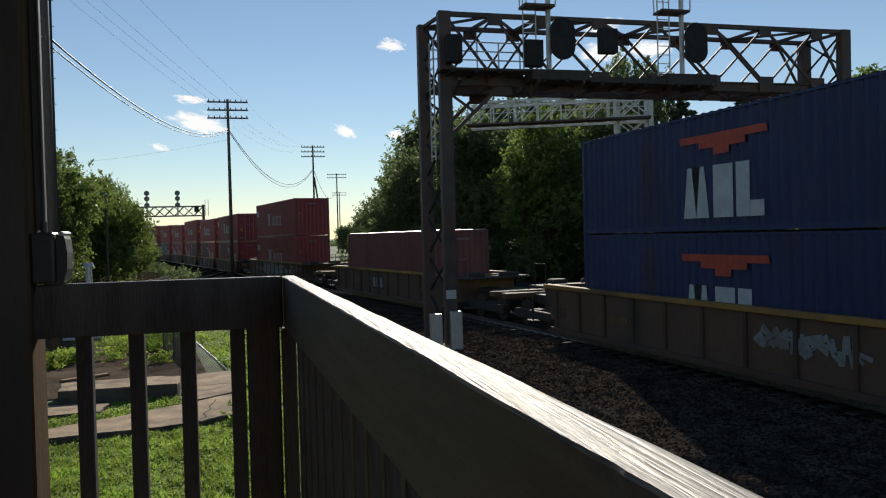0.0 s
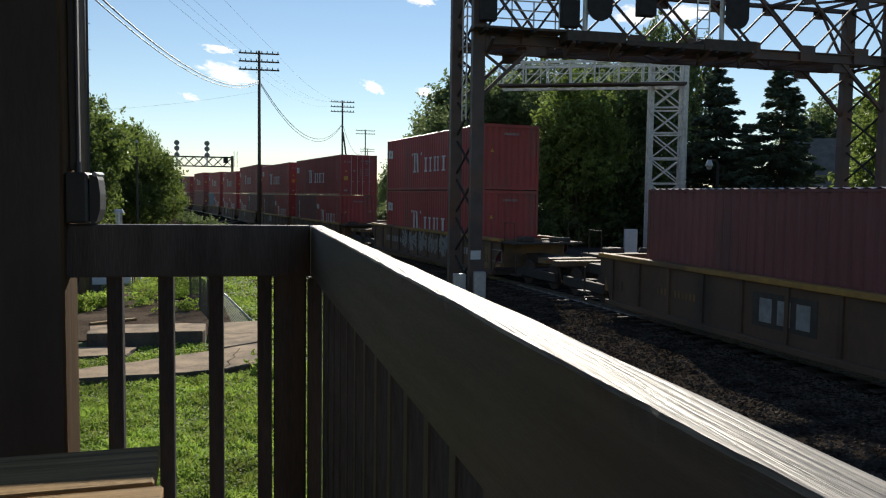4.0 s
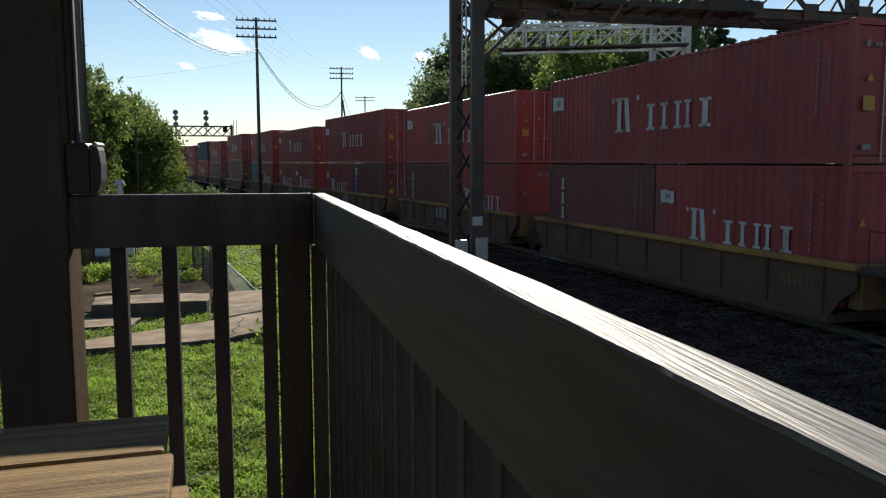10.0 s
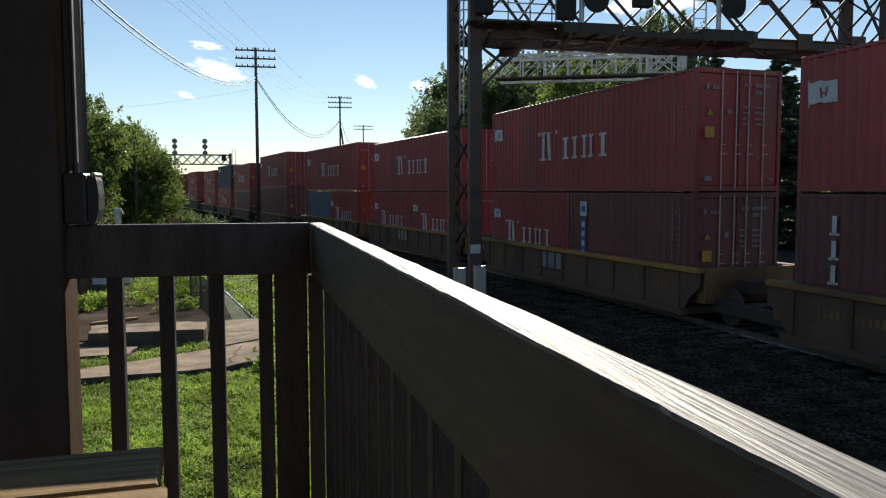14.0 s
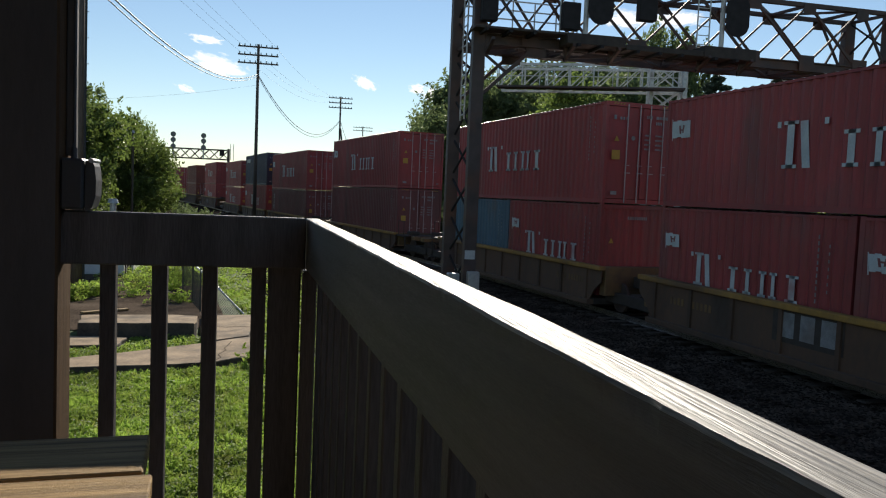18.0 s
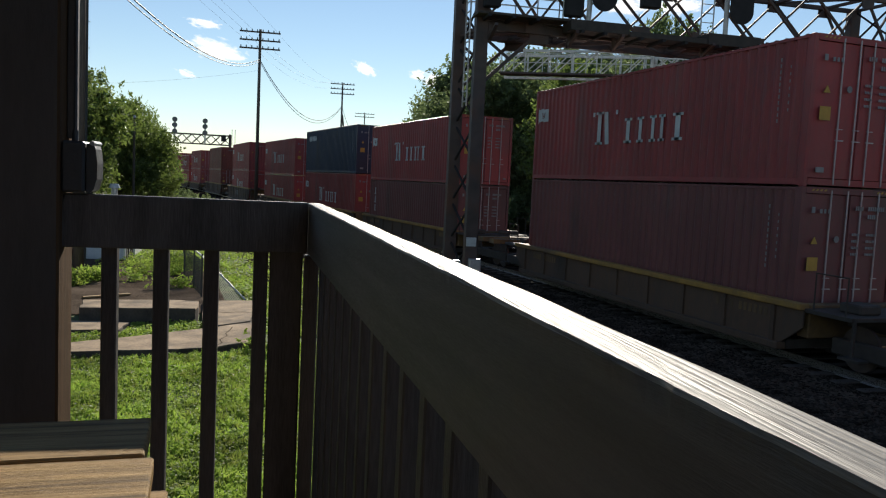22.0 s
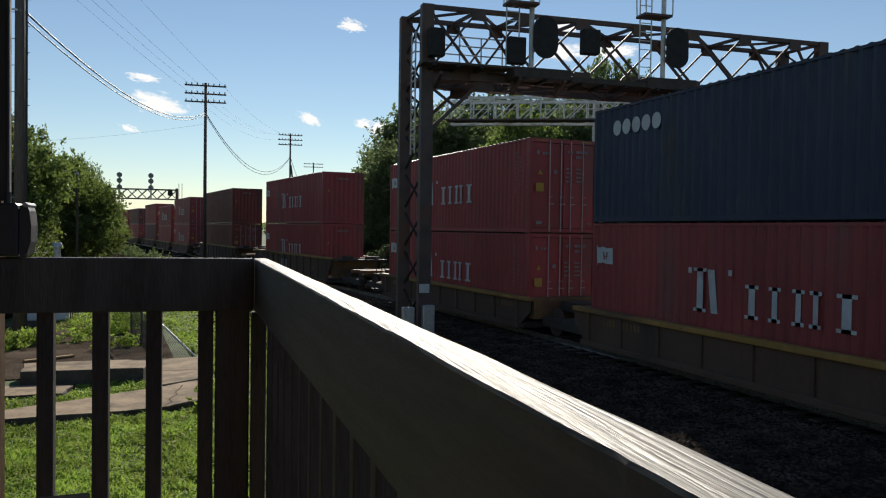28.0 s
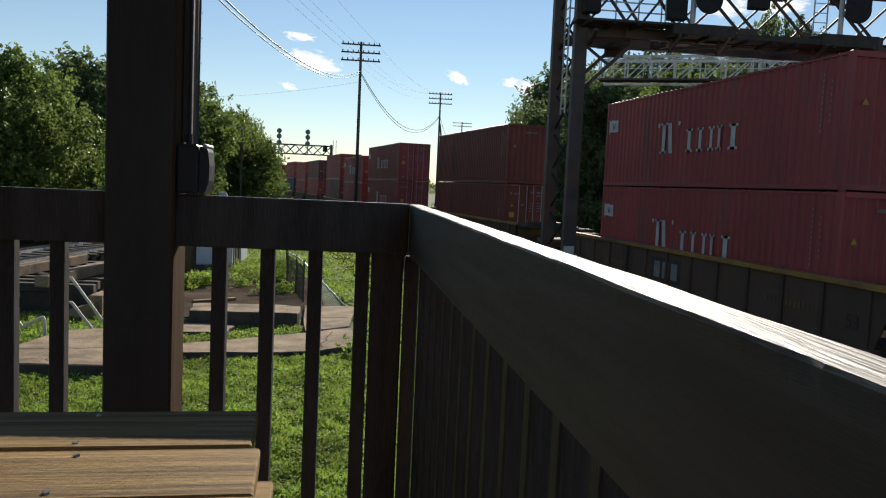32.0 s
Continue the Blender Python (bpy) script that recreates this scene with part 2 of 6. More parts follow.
# ---- mesh building ----
class G:
    """Collects vertices and faces for one mesh."""

    def __init__(self):
        self.v, self.f = [], []

    def add(self, vs, fs):
        o = len(self.v)
        self.v += [tuple(p) for p in vs]
        self.f += [tuple(i + o for i in q) for q in fs]
        return self

    def box(self, lo, hi, ch=0.0, m=None):
        """A box from corner to corner, with its edges chamfered by ch."""
        (x0, y0, z0), (x1, y1, z1) = lo, hi
        if ch <= 0:
            vs = [(x, y, z) for x in (x0, x1) for y in (y0, y1) for z in (z0, z1)]
            fs = [(0, 1, 3, 2), (4, 6, 7, 5), (0, 4, 5, 1), (2, 3, 7, 6), (0, 2, 6, 4), (1, 5, 7, 3)]
        else:
            bm = bmesh.new()
            bmesh.ops.create_cube(bm, size=1.0)
            for v in bm.verts:
                v.co = Vector(((x0 + x1) / 2 + v.co.x * (x1 - x0), (y0 + y1) / 2 + v.co.y * (y1 - y0), (z0 + z1) / 2 + v.co.z * (z1 - z0)))
            bmesh.ops.bevel(bm, geom=bm.edges[:], offset=ch, segments=1, affect="EDGES", profile=0.5)
            bm.verts.index_update()
            vs = [tuple(v.co) for v in bm.verts]
            fs = [tuple(v.index for v in f.verts) for f in bm.faces]
            bm.free()
        if m is not None:
            vs = [m @ Vector(p) for p in vs]
        return self.add(vs, fs)

    def beam(self, p, q, w, h=None, up=(0, 0, 1)):
        """A square bar from p to q, w wide and h high."""
        p, q = Vector(p), Vector(q)
        h = h or w
        d = (q - p).normalized()
        s = d.cross(Vector(up))
        if s.length < 1e-4:
            s = d.cross(Vector((1, 0, 0)))
        s.normalize()
        u = s.cross(d)
        vs = [e + s * a * w / 2 + u * b * h / 2 for e in (p, q) for a, b in ((-1, -1), (1, -1), (1, 1), (-1, 1))]
        return self.add(vs, [(0, 3, 2, 1), (4, 5, 6, 7), (0, 1, 5, 4), (1, 2, 6, 5), (2, 3, 7, 6), (3, 0, 4, 7)])

    def cyl(self, p, q, r, r2=None, n=10, cap=True):
        p, q = Vector(p), Vector(q)
        r2 = r if r2 is None else r2
        d = (q - p).normalized()
        s = d.cross(Vector((0, 0, 1)) if abs(d.z) < 0.95 else Vector((1, 0, 0))).normalized()
        u = s.cross(d)
        vs = [e + (s * math.cos(a) + u * math.sin(a)) * k for e, k in ((p, r), (q, r2)) for a in [2 * math.pi * i / n for i in range(n)]]
        fs = [(i, (i + 1) % n, n + (i + 1) % n, n + i) for i in range(n)]
        if cap:
            fs += [tuple(range(n))[::-1], tuple(range(n, 2 * n))]
        return self.add(vs, fs)

    def tube(self, pts, r, n=6):
        """A pipe or wire through the points, in one piece."""
        pts = [Vector(p) for p in pts]
        rings = []
        for i, p in enumerate(pts):
            d = (pts[min(i + 1, len(pts) - 1)] - pts[max(i - 1, 0)]).normalized()
            s = d.cross(Vector((0, 0, 1)) if abs(d.z) < 0.95 else Vector((1, 0, 0))).normalized()
            u = s.cross(d)
            rings.append([p + (s * math.cos(2 * math.pi * k / n) + u * math.sin(2 * math.pi * k / n)) * r for k in range(n + 1)])
        return self.sheet(rings)

    def sheet(self, rows):
        """A grid of points, row by row."""
        o, w = len(self.v), len(rows[0])
        self.v += [tuple(p) for r in rows for p in r]
        self.f += [(o + i * w + j, o + i * w + j + 1, o + (i + 1) * w + j + 1, o + (i + 1) * w + j) for i in range(len(rows) - 1) for j in range(w - 1)]
        return self

    def mesh(self, name, material, smooth=False):
        me = bpy.data.meshes.new(name)
        me.from_pydata(self.v, [], self.f)
        me.materials.append(M[material] if isinstance(material, str) else material)
        if smooth:
            me.polygons.foreach_set("use_smooth", [True] * len(me.polygons))
        me.update()
        return me


def thing(name, label, category, g=None, material=None, kind="", group="", m=None, smooth=False):
    ob = new(name, g.mesh(name, material, smooth) if g else None)
    if m is not None:
        ob.matrix_basis = m
    return tagged(ob, label, category, group, kind)


def part(name, g, material, parent, label="", kind="", smooth=False, m=None):
    ob = new(name, g.mesh(name, material, smooth) if isinstance(g, G) else g)
    ob.parent = parent
    if m is not None:
        ob.matrix_basis = m
    return tagged(ob, label, kind=kind)


def setting(name, label, g, material, kind="structure", smooth=False):
    return tagged(new(name, g.mesh(name, material, smooth)), label, kind=kind)


def cloud_material():
    """White cloud with torn, see-through edges; it belongs to the glowing sky behind everything."""
    m = bpy.data.materials.new("cloud")
    m.use_nodes = True
    n, li = m.node_tree.nodes, m.node_tree.links.new
    n.clear()
    out, mix, em, tr = n.new("ShaderNodeOutputMaterial"), n.new("ShaderNodeMixShader"), n.new("ShaderNodeEmission"), n.new("ShaderNodeBsdfTransparent")
    tc, ob = n.new("ShaderNodeTexCoord"), n.new("ShaderNodeObjectInfo")
    ln = n.new("ShaderNodeVectorMath")
    ln.operation = "LENGTH"
    li(tc.outputs["Object"], ln.inputs[0])
    mp = n.new("ShaderNodeVectorMath")
    mp.operation = "ADD"
    li(tc.outputs["Object"], mp.inputs[0])
    seed = n.new("ShaderNodeMath")
    seed.operation = "MULTIPLY"
    seed.inputs[1].default_value = 90.0
    li(ob.outputs["Random"], seed.inputs[0])
    li(seed.outputs[0], mp.inputs[1])
    no = n.new("ShaderNodeTexNoise")
    no.inputs["Scale"].default_value, no.inputs["Detail"].default_value, no.inputs["Roughness"].default_value = 2.2, 8.0, 0.6
    li(mp.outputs[0], no.inputs["Vector"])
    a = n.new("ShaderNodeMath")
    a.operation = "MULTIPLY_ADD"
    a.inputs[1].default_value = -0.62
    li(ln.outputs["Value"], a.inputs[0])
    li(no.outputs["Fac"], a.inputs[2])
    r = n.new("ShaderNodeMapRange")
    for k, v in zip((1, 2, 3, 4), (0.02, 0.24, 0.0, 0.92)):
        r.inputs[k].default_value = v
    li(a.outputs[0], r.inputs[0])
    em.inputs[0].default_value, em.inputs[1].default_value = (1.0, 0.98, 0.95, 1), 1.0
    li(r.outputs[0], mix.inputs[0])
    li(tr.outputs[0], mix.inputs[1])
    li(em.outputs[0], mix.inputs[2])
    li(mix.outputs[0], out.inputs[0])
    return m


M["cloud"] = cloud_material()


# ---- ground ----
def grid_ground():
    g = G()
    xs = [-3000, -600, -150, -60, -30, -15, 0, 15, 30, 60, 150, 600, 3000]
    ys = [-3000, -600, -100, -30, -10, 5, 15, 30, 60, 120, 300, 900, 3000]
    g.sheet([[(x, y, -0.02) for x in xs] for y in ys])
    return setting("ground", "green lawn and verge ground sheet", g, "lawn")


grid_ground()

# ---- the train's line: its near side, by arc length ----
S_KNOT = [-25, -10, 0, 25, 50, 80, 120, 200]
K_KNOT = [0.003323, 0.003854, 0.00138963, -0.00154085, 0.0006123, 0.00071034, 0.00030575, 0.00030575]
_s = np.linspace(-90, 420, 1021)
_k = np.interp(_s, S_KNOT, K_KNOT)
_th = radians(10.8478) + np.concatenate([[0], np.cumsum((_k[1:] + _k[:-1]) / 2 * 0.5)]) - np.interp(0, _s, np.concatenate([[0], np.cumsum((_k[1:] + _k[:-1]) / 2 * 0.5)]))
_x = np.concatenate([[0], np.cumsum(-(np.sin(_th[1:]) + np.sin(_th[:-1])) / 2 * 0.5)])
_y = np.concatenate([[0], np.cumsum((np.cos(_th[1:]) + np.cos(_th[:-1])) / 2 * 0.5)])
_x += 5.5567 - np.interp(0, _s, _x)
_y += 44.1397 - np.interp(0, _s, _y)


def on_line(s, off=1.22, z=0.0):
    """The place s metres up the line and off metres beyond the containers' near side, and the heading in degrees."""
    x, y, th = (float(np.interp(s, _s, a)) for a in (_x, _y, _th))
    return x + math.cos(th) * off, y + math.sin(th) * off, z, math.degrees(th)


def gone(t):
    """How far the train has rolled down the line since 16 s."""
    return 6.5446 * (t - 16) + float(np.interp(t, [0, 2.5, 5, 6, 10, 14, 18, 22, 26, 29, 30, 31, 32], [1.98, 1.1, 1.36, 1.22, 0.74, 0.36, 0.48, 0.75, 1.37, 2.5, 3.0, 3.75, 4.6]))


RAIL_Z = 0.25


def strip(s0, s1, step, offs, zs):
    """Rows across the line for a swept sheet."""
    rows = []
    s = s0
    while s <= s1 + 1e-6:
        rows.append([on_line(s, o, z)[:3] for o, z in zip(offs, zs)])
        s += step
    return rows


def tracks():
    # ballast bed under both main tracks
    g = G().sheet(strip(-80, 330, 4, (-8.5, -2.4, -0.6, 7.6, 9.0), (0.004, 0.04, 0.10, 0.10, 0.004)))
    bed = setting("ballast", "dark crushed-stone ballast bed under the tracks", g, "ballast")
    for k, off in enumerate((1.22, 5.5)):
        for side in (-0.75, 0.75):
            g = G()
            g.sheet(strip(-80, 330, 3, (off + side - 0.036, off + side - 0.036, off + side + 0.036, off + side + 0.036), (0.21, RAIL_Z, RAIL_Z, 0.21)))
            g.sheet(strip(-80, 330, 3, (off + side - 0.075, off + side - 0.01, off + side - 0.01, off + side - 0.036), (0.115, 0.13, 0.21, 0.212)))
            g.sheet(strip(-80, 330, 3, (off + side + 0.036, off + side + 0.01, off + side + 0.01, off + side + 0.075), (0.212, 0.21, 0.13, 0.115)))
            part("rail", g, "steel", bed, "worn steel running rail")
    tie = G().box((-1.3, -0.11, 0.0), (1.3, 0.11, 0.125), 0.012).mesh("tie", "tie")
    n = 0
    for off in (1.22, 5.5):
        for i in range(110):
            x, y, z, th = on_line(-60 + i * 0.6, off, 0.0)
            part("tie", tie, None, bed, m=pose(x, y, z, 0, 0, th))
    rng = np.random.default_rng(5)
    n = 85000
    at, off = -44 + 60 * rng.uniform(0, 1, n) ** 1.25, rng.uniform(-6.6, 0.2, n)
    x, y, th = (np.interp(at, _s, a) for a in (_x, _y, _th))
    c = np.stack([x + np.cos(th) * off, y + np.sin(th) * off, np.interp(off, (-8.5, -2.4, -0.6), (0.004, 0.04, 0.10))], 1)
    r = rng.uniform(0.02, 0.05, n)[:, None]
    shape = np.array([(1, 0, 0.1), (0, 1, 0.1), (-1, 0, 0.1), (0, -1, 0.1), (0, 0, 0.75)])
    P = c[:, None, :] + shape[None] * r[:, None, :] * rng.uniform(0.55, 1.25, (n, 5, 3)) + np.array([1, 1, 0]) * rng.normal(0, 0.4, (n, 5, 3)) * r[:, None, :]
    g = G()
    g.v = P.reshape(-1, 3).tolist()
    g.f = [(5 * i + a, 5 * i + b, 5 * i + 4) for i in range(n) for a, b in ((0, 1), (1, 2), (2, 3), (3, 0))]
    part("stones", g, "stone", bed, "loose crushed stones", kind="stuff")


tracks()


# ---- the porch from which the view is taken ----
def porch():
    """Railings round a raised porch, its post, and the bench."""
    top, low = 3.247, 3.112
    end = thing("porch_end_railing", "dark brown stained wooden railing with square balusters", "railing")
    top, low = 3.253, 3.118
    g = G().box((-0.456, 2.132, low), (0.145, 2.170, top), 0.004)
    g.v = [(x - (0.026 * (top - z) / 0.135 if x < -0.4 else 0), y, z) for x, y, z in g.v]
    part("top_board", g, "stain", end)
    part("top_board", G().box((-3.2, 2.132, low), (-0.634, 2.170, top), 0.004), "stain", end)
    bal = G().box((-0.019, 2.171, 2.24), (0.019, 2.209, top - 0.02), 0.003).mesh("baluster", "stain")
    for i in range(-1, 24):
        x = 0.025 - 0.127 * i
        if x < 0.1 and not -0.66 < x < -0.42:
            part("baluster", bal, None, end, m=Matrix.Translation((x - (0.036 if x < -0.6 else 0), 0, 0)))
    part("bottom_board", G().box((-3.2, 2.171, 2.24), (0.139, 2.209, 2.33), 0.004), "stain", end)
    part("corner_post", G().box((0.049, 2.172, 2.17), (0.136, 2.255, top - 0.006), 0.004), "stain", end)
    top, low = 3.247, 3.112
    side = thing("porch_side_railing", "dark brown stained wooden side railing with worn top edge paled for glare", "railing")
    a = 0.0447
    sh = Matrix(((1, -a, 0, 0.007 + a * 2.2), (0, 1, 0, 0), (0, 0, 1, 0), (0, 0, 0, 1)))
    n = 320
    g = G()
    prof = [(0.139, low), (0.139, top - 0.016), (0.139, top - 0.0035), (0.1402, top - 0.0008), (0.150, top), (0.170, top), (0.1745, top - 0.0012), (0.177, top - 0.005), (0.177, low)]
    rows = []
    for i in range(n + 1):
        y = 2.2 - i * 3.6 / n
        w = 0.0016 * noise.noise(Vector((y * 3, 0, 0))) + 0.0018 * noise.noise(Vector((y * 14, 3, 0))) + 0.0010 * noise.noise(Vector((y * 55, 5, 0)))
        fall = 0.004 - 0.0052 * (2.15 - y)
        rows.append([sh @ Vector((x + (w if x < 0.145 and z > top - 0.006 else 0), y, z + fall + (0.0012 * noise.noise(Vector((x * 60, y * 5, 7))) + 0.0008 * noise.noise(Vector((x * 220, y * 9, 3)))) * (z > 3.2))) for x, z in prof])
    g.sheet([r[::-1] for r in rows])
    g.f += [tuple(range(9))]
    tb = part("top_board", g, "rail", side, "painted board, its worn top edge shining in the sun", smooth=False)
    # upward faces: worn wood, its colour also lightened to carry the sun's glare
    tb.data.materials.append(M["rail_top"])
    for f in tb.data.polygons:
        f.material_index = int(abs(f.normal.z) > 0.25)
    bal2 = G().box((0.178, -0.019, 2.24), (0.216, 0.019, top - 0.05), 0.003).mesh("baluster", "stain")
    part("end_baluster", G().box((0.1400, 2.15, 2.24), (0.1785, 2.20, low - 0.002), 0.003), "stain", side)
    for i in range(-1, 28):
        y = 2.09 - 0.127 * i
        part("baluster", bal2, None, side, m=Matrix.Translation((0.007 + a * (2.2 - y), y, 0)))
    part("bottom_board", G().box((0.178, -1.4, 2.24), (0.216, 2.13, 2.33), 0.004, m=sh), "stain", side)
    post = thing("porch_post", "thick dark brown timber roof post with its right side toned as sunlit", "post")
    shaft = part("shaft", G().box((-0.632, 2.10, 2.30), (-0.459, 2.238, 5.0), 0.006), "plain_post", post)
    # +x faces get a lighter, warmer wood: sunlight put into the colour
    shaft.data.materials.append(M["post_lit_side"])
    for f in shaft.data.polygons:
        f.material_index = int(f.normal.x > 0.5)
    part("trim_board", G().box((-0.4585, 2.165, 3.39), (-0.438, 2.205, 5.0), 0.003), "plain_post", post)
    box = thing("outlet_box", "grey weatherproof electrical box with a bulged cover", "electrical box")
    part("body", G().box((-0.4585, 2.11, 3.256), (-0.404, 2.19, 3.383), 0.006), "grey_box", box)
    g = G()
    prof = [(-0.400, 3.252), (-0.384, 3.262), (-0.376, 3.29), (-0.375, 3.33), (-0.379, 3.365), (-0.384, 3.378), (-0.400, 3.378)]
    m = len(prof)
    g.add([(x, y, z) for y in (2.115, 2.185) for x, z in prof], [tuple(range(m)), tuple(range(2 * m - 1, m - 1, -1))] + [(i, m + i, m + (i + 1) % m, (i + 1) % m) for i in range(m)])
    part("cover", g, "grey_box", box, "bulged hinged cover")
    part("hinge", G().cyl((-0.386, 2.105, 3.379), (-0.386, 2.195, 3.379), 0.006, n=8), "galv", box)
    con = thing("conduit_pipe", "thin grey electrical conduit running up a post", "conduit")
    part("pipe", G().cyl((-0.434, 2.15, 3.38), (-0.434, 2.15, 5.0), 0.0045), "grey_box", con)
    part("coupling", G().cyl((-0.434, 2.15, 3.383), (-0.434, 2.15, 3.41), 0.008), "grey_box", con)
    bench = thing("porch_bench", "weathered tan plank bench beside the railing", "bench")
    for k, (y0, y1, x1) in enumerate(((1.546, 1.780, -0.184), (1.303, 1.535, -0.166), (1.06, 1.293, -0.160))):
        pl = part("plank", G().box((-2.6, y0, 2.747), (x1, y1, 2.785 - 0.002 * (k == 1)), 0.004), "bench", bench)
        for xs in (-0.49, -1.55):
            for f in (0.1, 0.86):
                part("screw", G().cyl((xs - (0.02 if k == 0 else 0), y0 + f * (y1 - y0), 2.78), (xs - (0.02 if k == 0 else 0), y0 + f * (y1 - y0), 2.7865), 0.0075, 0.006, n=12), "steel", pl)
    part("end_cleat", G().box((-0.21, 1.05, 2.65), (-0.138, 1.465, 2.745), 0.004), "bench", bench)
    for x in (-0.36, -1.4, -2.4):
        part("leg", G().box((x - 0.045, 1.12, 2.17), (x + 0.045, 1.80, 2.745), 0.004), "bench", bench)
    deck = tagged(new("deck", None), "wooden deck boards of the raised porch", kind="structure")
    brd = G().box((-3.2, -0.07, 2.262), (0.13, 0.07, 2.30), 0.003).mesh("deck_board", "stain")
    for i in range(24):
        part("deck_board", brd, None, deck, m=Matrix.Translation((0, 2.06 - 0.146 * i, 0)))
    setting("porch_skirt", "brown boards closing the porch underneath", G().box((-3.2, 2.05, 0.0), (0.2, 2.12, 2.12)).box((0.22, -1.4, 0), (0.26, 2.1, 2.12)), "stain")
    # added out of view: a roof of invented size against sky light, and walls
    setting("ceiling", "unseen brown porch roof underside, added to hold back sky light", G().box((-4.5, -4.0, 5.0), (0.42, 3.0, 5.15)), "ceiling")
    setting("wall_back", "unseen plain brown wall added behind the porch", G().box((-4.5, -4.2, 0.0), (0.5, -4.0, 5.0)), "ceiling")
    setting("wall_side", "unseen plain brown wall added to close the porch", G().box((-4.7, -4.2, 0.0), (-4.5, 1.0, 5.0)), "ceiling")
    turn = pose(0, 0, 0, 0, 0, -0.39)
    for ob in list(scene.collection.objects):
        if ob.parent is None and ob.name.split(".")[0] in ("porch_end_railing", "porch_side_railing", "porch_post", "outlet_box", "conduit_pipe", "porch_bench", "deck", "porch_skirt", "ceiling", "wall_back", "wall_side"):
            ob.matrix_basis = turn
            if ob.name.startswith("porch_bench"):
                eye = Vector((0.058, 0.0, 3.333))
                near = Matrix.Translation(eye) @ Matrix.Scale(0.887, 4) @ Matrix.Translation(-eye)
                ob.matrix_basis = near @ turn @ Matrix.Translation((-0.182, 1.818, 0)) @ pose(0, 0, 0, 0, 0, 5.0) @ Matrix.Translation((0.172, -1.815, 0))


porch()


# ---- lattice helpers ----
def lattice(g, p0, p1, q0, q1, n, w):
    """X bracing between the edge p0-p1 and the edge q0-q1 in n panels."""
    p0, p1, q0, q1 = (Vector(v) for v in (p0, p1, q0, q1))
    for i in range(n):
        a, b = i / n, (i + 1) / n
        g.beam(p0.lerp(p1, a), q0.lerp(q1, b), w)
        g.beam(q0.lerp(q1, a), p0.lerp(p1, b), w)


# ---- the near signal bridge ----
def signal_bridge():
    br = thing("signal_bridge", "rust-brown lattice steel signal bridge spanning the tracks", "signal bridge")
    NL, NR = Vector((5.87, 22.50, 0)), Vector((19.72, 22.60, 0))
    sk = Vector((-0.26, 1.6, 0))
    zt, zb = 9.82, 7.90
    up = lambda v, z: Vector((v.x, v.y, z))
    nodes = [0.0, 0.112, 0.215, 0.355, 0.496, 0.637, 0.778, 0.919, 1.0]
    n = len(nodes) - 1
    for o in (Vector(), sk):
        part("top_chord", G().beam(up(NL + o, zt), up(NR + o, zt), 0.14, 0.13), "gantry", br)
        part("bottom_chord", G().beam(up(NL + o, zb + 0.13), up(NR + o, zb + 0.13), 0.17, 0.035).beam(up(NL + o, zb - 0.14), up(NR + o, zb - 0.14), 0.17, 0.035).beam(up(NL + o, zb), up(NR + o, zb), 0.02, 0.25), "gantry", br, "riveted channel bottom chord")
        for e in (NL, NR):
            c = e + o
            part("leg", G().box((c.x - 0.18, c.y - 0.15, 0.02), (c.x + 0.18, c.y + 0.15, zt + 0.06), 0.012), "gantry", br, "boxed rust-brown steel leg")
            part("base_plate", G().box((c.x - 0.32, c.y - 0.3, 0), (c.x + 0.32, c.y + 0.3, 0.16), 0.02), "concrete", br)
    for o, sd in ((Vector(), -1), (sk, 1)):
        A = lambda f: (NL + o).lerp(NR + o, f)
        for i in range(n):
            a, b = A(nodes[i]), A(nodes[i + 1])
            h1 = Vector((0, 0.03 * sd, 0))
            part("brace", G().beam(up(a + h1, zt), up(b + h1, zb), 0.07), "gantry", br)
            part("brace", G().beam(up(a - h1, zb), up(b - h1, zt), 0.06), "gantry", br)
            if i:
                part("gusset", G().box((a.x - 0.22, a.y + sd * 0.085 - 0.008, zt - 0.30), (a.x + 0.22, a.y + sd * 0.085 + 0.008, zt + 0.05)), "gantry", br)
                part("gusset", G().box((a.x - 0.26, a.y + sd * 0.10 - 0.008, zb - 0.16), (a.x + 0.26, a.y + sd * 0.10 + 0.008, zb + 0.34)), "gantry", br)
                part("lateral_plate", G().box((a.x - 0.34, a.y - (0.0 if sd < 0 else 0.42), zb - 0.19), (a.x + 0.34, a.y + (0.42 if sd < 0 else 0.0), zb - 0.165)), "gantry", br)
    for z in (zt, zb - 0.12):
        for i in range(n + 1):
            a = NL.lerp(NR, nodes[i])
            part("cross_tie", G().beam(up(a, z), up(a + sk, z), 0.09), "gantry", br)
        for i in range(n):
            p, q = (NL, NL + sk) if i % 2 else (NL + sk, NL)
            pe, qe = (NR, NR + sk) if i % 2 else (NR + sk, NR)
            part("wind_brace", G().beam(up(p.lerp(pe, nodes[i]), z), up(q.lerp(qe, nodes[i + 1]), z), 0.07), "gantry", br)
    for e in (NL, NR):
        for i in range(8):
            z0, z1 = 0.4 + i * 1.18, 0.4 + (i + 1) * 1.18
            part("leg_brace", G().beam(up(e, z0), up(e + sk, z1), 0.05).beam(up(e + sk, z0), up(e, z1), 0.05), "black", br)
        d = 1 if e is NL else -1
        for o in (Vector(), sk):
            k0, k1 = up(e + o, zb - 1.75), up(e + o + Vector((d * 1.75, 0, 0)), zb - 0.1)
            part("knee_brace", G().beam(k0, k1, 0.10), "gantry", br)
